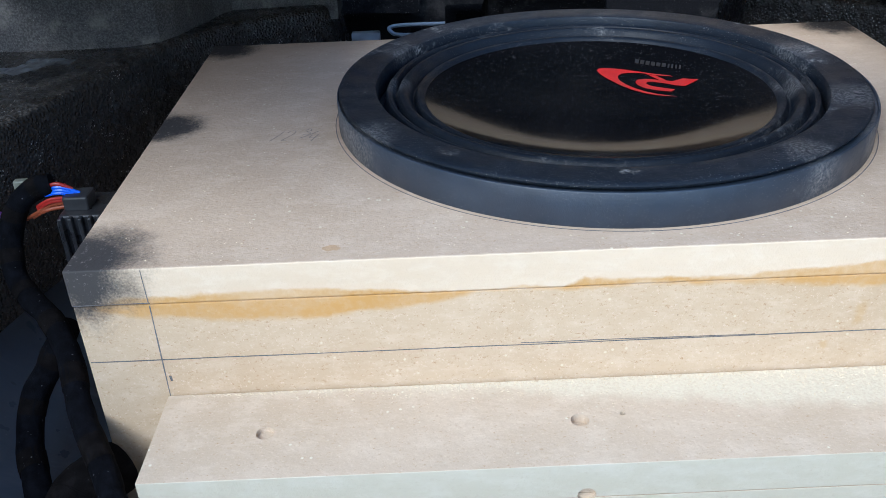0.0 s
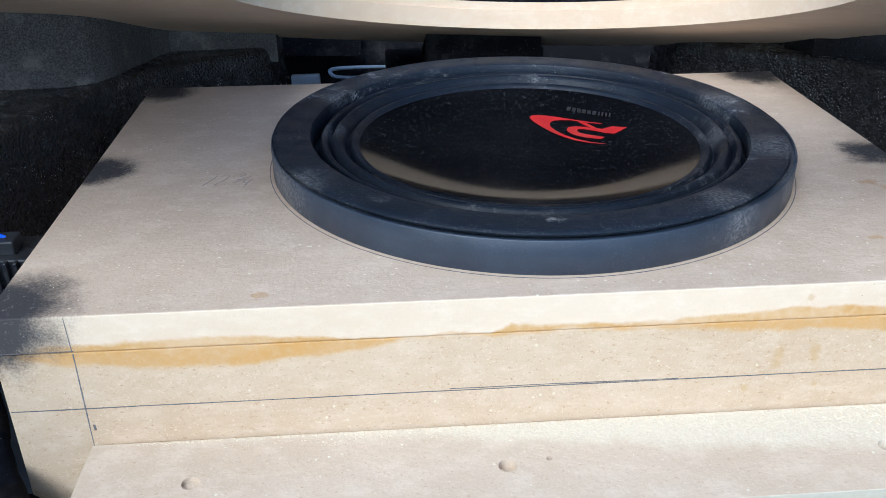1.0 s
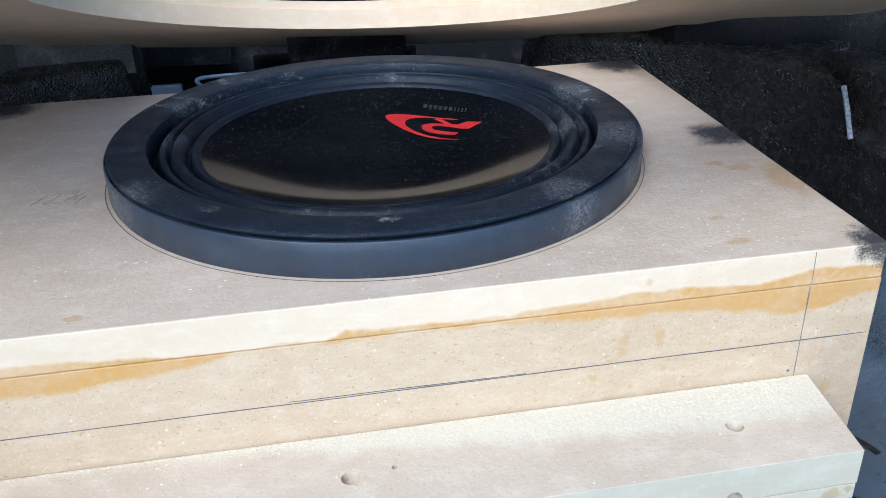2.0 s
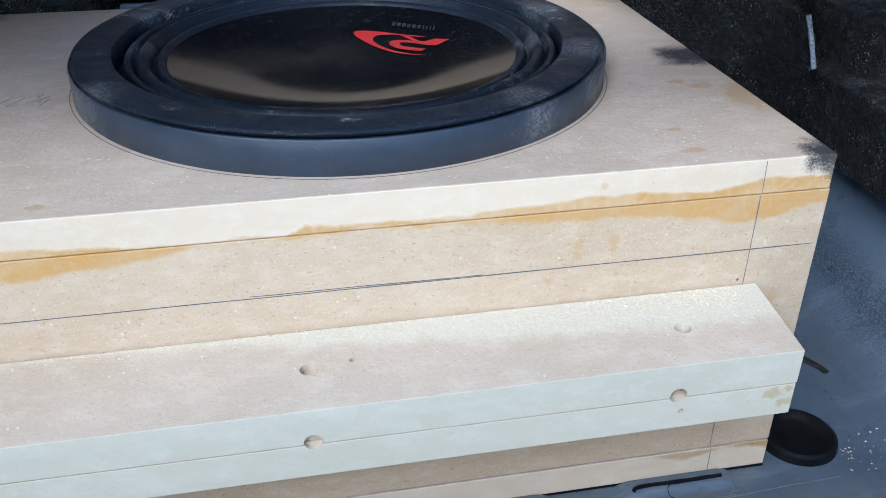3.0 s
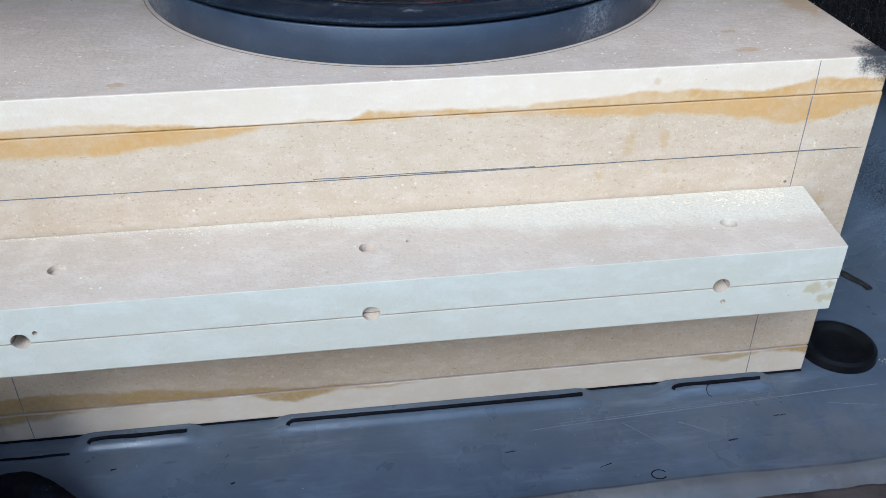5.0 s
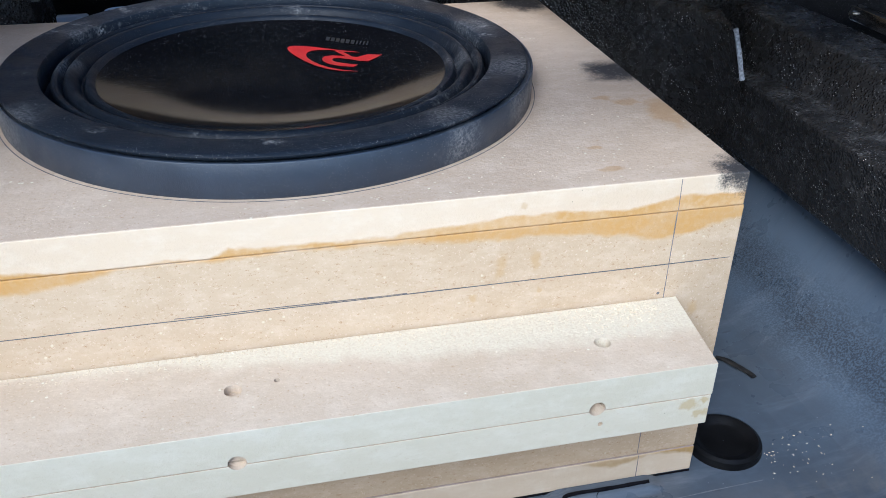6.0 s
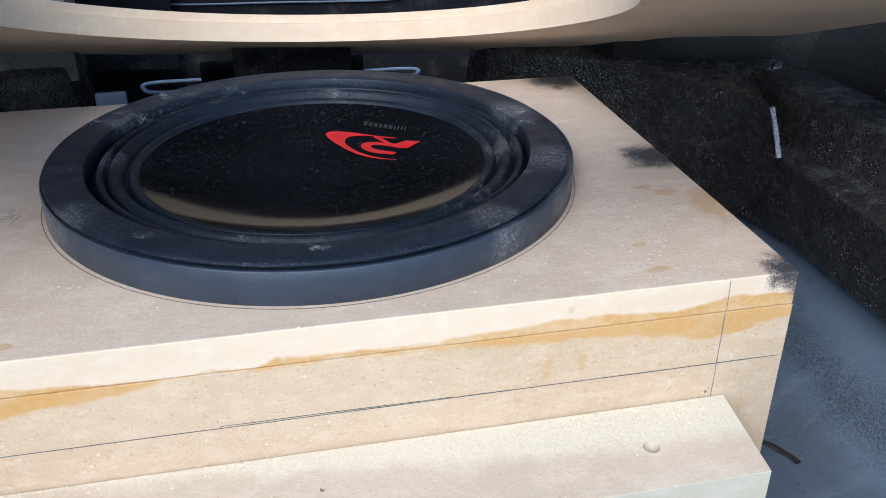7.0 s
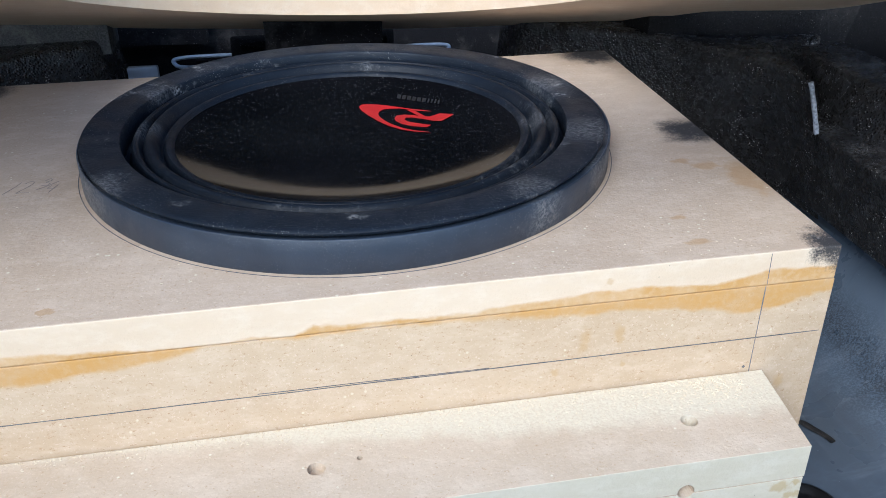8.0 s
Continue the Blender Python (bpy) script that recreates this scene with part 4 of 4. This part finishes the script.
# ---- behind the box ----
# dark block behind the box; its tongue is added to prop the lid
bracket = thing("lid_prop", (0.265, 0.45, 0.0), "dark block behind the box with an added prop under the lid's far edge", "bracket")
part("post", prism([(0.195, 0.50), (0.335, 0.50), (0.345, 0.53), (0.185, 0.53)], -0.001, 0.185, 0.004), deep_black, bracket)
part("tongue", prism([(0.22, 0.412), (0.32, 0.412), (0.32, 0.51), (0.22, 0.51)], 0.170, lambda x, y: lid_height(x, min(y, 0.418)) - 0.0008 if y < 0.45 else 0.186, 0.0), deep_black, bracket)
striker = thing("striker_rail", (0.262, 0.485, 0.0), "pale painted steel rail with rounded ends behind the box", "rail")
part("rail", tube([(0.1710, 0.523, 0.1580), (0.1430, 0.523, 0.1580), (0.1315, 0.526, 0.1600), (0.1360, 0.535, 0.1640), (0.2030, 0.537, 0.1637), (0.3330, 0.537, 0.1630), (0.3950, 0.535, 0.1630), (0.3990, 0.527, 0.1600), (0.3830, 0.523, 0.1580)], 0.0019, 10, 8), steel, striker, smooth=True)
part("foot", cuboid(0.150, 0.162, 0.529, 0.535, -0.001, 0.163, 0.001), gap_black, striker)
part("foot", cuboid(0.360, 0.372, 0.529, 0.535, -0.001, 0.163, 0.001), gap_black, striker)
tab = thing("steel_tab", (0.108, 0.45, 0.0), "pale blue steel tab behind the box", "bracket")
part("plate", prism([(0.098, 0.452), (0.1235, 0.452), (0.124, 0.458), (0.098, 0.458)], -0.001, 0.182, 0.002), steel, tab)

# ---- right side: plug, slot, latch ----
grommet = thing("floor_plug", (0.5295, 0.0165, 0.0), "round black rubber plug in the trunk floor", "plug")
part("disc", lathe([(0.0004, 0.0022), (0.014, 0.0022), (0.0165, 0.0028), (0.0185, 0.0048), (0.0215, 0.0055), (0.0238, 0.0042), (0.0246, 0.0010), (0.0246, -0.002)], (0.5295, 0.0165), 64), rubber, grommet, smooth=True)
tear = thing("floor_slot", (0.577, 0.086, 0.0), "dark torn drain slot in the floor", "slot")
part("rim", tube([(0.569, 0.100, 0.0012), (0.575, 0.092, 0.002), (0.581, 0.082, 0.002), (0.584, 0.072, 0.0018)], 0.0026, 10, 8, 0.9, flat=0.5), plain("dirty_slot", (0.006, 0.006, 0.007), (0.030, 0.026, 0.022), 0.7, 160), tear, smooth=True)
latch = thing("latch", (0.742, 0.205, 0.21), "small dull metal latch on the carpeted wall", "latch")
part("plate", cuboid(0.7165, 0.726, 0.180, 0.236, 0.2075, 0.2195, 0.002), chrome, latch, smooth=True)
part("screw", tube([(0.7145, 0.231, 0.2135), (0.7185, 0.231, 0.2135)], 0.0026, 16, 2), chrome, latch, smooth=True)

# ---- left side: looms, plug, module ----
def loom(name, points, radius, material, label, category="cable", lumps=0.12):
    at = points[-1]
    ob = thing(name, at, label, category)
    part("sleeve", tube(points, radius, 16, 10, lumps), material, ob, smooth=True)
    line = smooth_line(points, 10)
    for n in range(7, len(line) - 6, 13):
        part("tape_band", tube(line[n:n + 5], radius * 1.035, 16, 2, lumps * 0.5), loom_tape_worn, ob, "overlapping tape wrap", smooth=True)
    return ob


loom("cable_loom", [(-0.046, 0.112, 0.1985), (-0.056, 0.110, 0.1965), (-0.067, 0.107, 0.187), (-0.073, 0.102, 0.170), (-0.070, 0.090, 0.154), (-0.060, 0.078, 0.146), (-0.040, 0.056, 0.143), (-0.023, 0.030, 0.136), (-0.010, 0.0, 0.127), (0.008, -0.030, 0.116),
                    (0.020, -0.053, 0.107), (0.029, -0.073, 0.087), (0.031, -0.085, 0.060), (0.028, -0.092, 0.030), (0.026, -0.095, 0.0078)], 0.0064, loom_tape, "black taped wiring loom hanging beside the box")
loom("cable_loom", [(-0.034, 0.060, 0.138), (-0.046, 0.056, 0.118), (-0.058, 0.048, 0.098), (-0.058, 0.030, 0.082), (-0.046, 0.004, 0.074), (-0.030, -0.024, 0.060), (-0.022, -0.045, 0.030), (-0.022, -0.052, 0.0075)], 0.0074, loom_tape, "black taped loom bent outwards beside the box")
loom("cable_loom", [(0.006, -0.008, 0.098), (-0.008, -0.028, 0.098), (-0.012, -0.045, 0.088), (-0.008, -0.062, 0.070), (-0.004, -0.076, 0.045), (-0.002, -0.085, 0.020), (-0.001, -0.089, 0.0135)], 0.0135, loom_tape_worn, "thick worn taped loom standing on the floor", lumps=0.10)
loom("cable_loom", [(0.008, -0.058, 0.011), (0.026, -0.056, 0.016), (0.046, -0.053, 0.018), (0.062, -0.060, 0.014), (0.078, -0.076, 0.010), (0.088, -0.100, 0.0085), (0.09, -0.14, 0.0085)], 0.0078, loom_tape, "black taped loom curling over the floor")
loom("cable_loom", [(0.018, -0.040, 0.076), (0.021, -0.058, 0.066), (0.020, -0.066, 0.046), (0.016, -0.066, 0.020), (0.012, -0.064, 0.0072)], 0.0060, loom_tape, "short black taped loom end")

pair = thing("twisted_wire", (-0.05, -0.012, 0.045), "thin red and white twisted wire pair", "wire")
for turn, mat in ((0.0, wire_red), (math.pi, plain("wire_pale", (0.45, 0.40, 0.40), (0.36, 0.3, 0.3), 0.4, 60, 0.0001))):
    pts = []
    for k in range(61):
        t = k / 60
        p = Vector((-0.030, -0.030, 0.074)).lerp(Vector((-0.125, 0.030, 0.022)), t)
        a = turn + 44 * t
        pts.append(p + Vector((0.35 * math.cos(a), 0.6 * math.cos(a), math.sin(a))) * 0.0009)
    part("strand", tube(pts, 0.0008, 7, 2), mat, pair, smooth=True)

module = thing("connector_block", (-0.036, 0.085, 0.165), "black ribbed connector block with a grey plug and coloured wires", "connector")
part("body", cuboid(-0.0400, -0.008, 0.095, 0.125, 0.150, 0.1866, 0.0012), module_black, module)
for k in range(6):
    x = -0.0397 + 0.0054 * k
    part("rib", cuboid(x, x + 0.0024, 0.0915, 0.0965, 0.151, 0.1862, 0.0007), module_black, module)
part("side_clip", cuboid(-0.0425, -0.0399, 0.096, 0.108, 0.150, 0.182, 0.0008), plug_grey, module)
part("plug", cuboid(-0.0385, -0.0245, 0.101, 0.115, 0.1860, 0.1945, 0.0010), plug_grey, module, "grey wire plug")
for mat, pts in ((wire_red, ((-0.049, 0.1985), (-0.041, 0.2005), (-0.034, 0.1965))), (wire_blue, ((-0.050, 0.1965), (-0.040, 0.1985), (-0.0305, 0.1940))),
                 (wire_blue, ((-0.050, 0.1950), (-0.040, 0.1966), (-0.0315, 0.1930))), (wire_blue, ((-0.050, 0.1935), (-0.041, 0.1950), (-0.0335, 0.1925))),
                 (wire_orange, ((-0.064, 0.1790), (-0.057, 0.1830), (-0.049, 0.1870), (-0.0405, 0.1885))), (wire_red, ((-0.056, 0.1850), (-0.048, 0.1895), (-0.0405, 0.1900))),
                 (wire_red, ((-0.056, 0.1865), (-0.048, 0.1908), (-0.0405, 0.1915))), (wire_orange, ((-0.060, 0.1800), (-0.051, 0.1845), (-0.0405, 0.1860)))):
    part("wire", tube([(x, 0.108 - 0.001 * (k == 1), z) for k, (x, z) in enumerate(pts)], 0.00115, 8, 6), mat, module, smooth=True)
part("pale_clip", cuboid(-0.071, -0.060, 0.117, 0.122, 0.192, 0.1985, 0.001), wire_pale_plastic, module, "pale green plastic clip")
part("wire", tube([(-0.082, 0.115, 0.180), (-0.088, 0.118, 0.172), (-0.096, 0.122, 0.160)], 0.0014, 8, 6), wire_violet, module, smooth=True)

# crumpled tape left on the trim
scrap = thing("crumpled_tape", (-0.108, 0.278, 0.2125), "crumpled grey tape scrap lying on the trim", "tape")
for k, (x, y, a) in enumerate(((-0.126, 0.276, 0.5), (-0.104, 0.283, -0.2), (-0.112, 0.266, 0.9))):
    bm = bmesh.new()
    rows = []
    for i in range(9):
        u = (i / 8 - 0.5) * 0.034
        rows.append([bm.verts.new((x + u * math.cos(a) - s * math.sin(a), y + u * math.sin(a) + s * math.cos(a),
                                   0.2142 + 0.0035 * abs(noise.noise((u * 90 + k * 7, s * 90, 1))) + 0.002 * k)) for s in (-0.007, -0.003, 0.001, 0.005, 0.008)])
    for p, q in zip(rows, rows[1:]):
        for j in range(4):
            bm.faces.new((p[j], p[j + 1], q[j + 1], q[j]))
    bmesh.ops.solidify(bm, geom=list(bm.faces), thickness=0.0006)
    part("fold", bm, plain("tape_grey", (0.26, 0.29, 0.34), (0.12, 0.13, 0.15), 0.35, 120), scrap)

single("wood_scrap", prism([(-0.125, -0.07), (-0.062, -0.055), (-0.050, -0.036), (-0.062, -0.024), (-0.125, -0.022)], 0.0005, 0.006, 0.0008), scrap_wood, "thin brown wood scrap lying beside the looms", "wood scrap")
single("black_pad", tube([(-0.11, -0.13, 0.016), (-0.085, -0.10, 0.02), (-0.062, -0.085, 0.02), (-0.045, -0.10, 0.014)], 0.016, 14, 8, 0.4), loom_tape_worn, "black felt pad bunched on the floor", "pad", smooth=True)

# ---- dust and crumbs ----
def crumbs(name, label, count, spot, size, material):
    """Loose grains, each a small uneven chip."""
    verts, faces = [], []
    rng = random.Random(7)
    for _ in range(count):
        p = Vector(spot(rng))
        s = size * (0.4 + rng.random())
        a = rng.random() * 6.28
        b = len(verts)
        for k in range(4):
            verts.append(p + Vector((math.cos(a + k * 1.57) * s * (1.5 if k % 2 else 0.7), math.sin(a + k * 1.57) * s * (1.5 if k % 2 else 0.7), 0)))
        verts.append(p + Vector((0, 0, s * 0.8)))
        faces += [(b + k, b + (k + 1) % 4, b + 4) for k in range(4)]
    data = bpy.data.meshes.new(name)
    data.from_pydata([tuple(v) for v in verts], [], faces)
    data.materials.append(material)
    return tagged(new(name, data), label, "dust", kind="stuff")


crumbs("sawdust", "pale sawdust lying along the back of the cleat", 900,
       lambda r: ((lambda u: (0.05 + 0.405 * u, -0.0013 - abs(r.gauss(0, 0.003 + 0.010 * u)), CZ))(r.random() ** 0.6)), 0.00042, dust_pale)
crumbs("sawdust", "line of pale crumbs in the seam behind the cleat", 520,
       lambda r: (0.045 + 0.41 * r.random(), -0.0013 - abs(r.gauss(0, 0.0010)), CZ), 0.00048, dust_pale)
crumbs("sawdust", "small heap of sawdust at the cleat's end", 260, lambda r: (r.gauss(0.433, 0.010), min(-0.002, r.gauss(-0.010, 0.006)), CZ), 0.00045, dust_pale)
crumbs("sawdust", "sawdust specks on the box top", 620, lambda r: (0.02 + 0.45 * r.random(), 0.003 + 0.34 * r.random() ** 1.6, H), 0.00035, dust_pale)
crumbs("wood_crumbs", "wood crumbs scattered on the trunk floor", 60, lambda r: ((lambda x, y: (x, y, floor_height(x, y)))(0.545 + abs(r.gauss(0, 0.03)), r.gauss(-0.005, 0.012))), 0.0005, dust_pale)
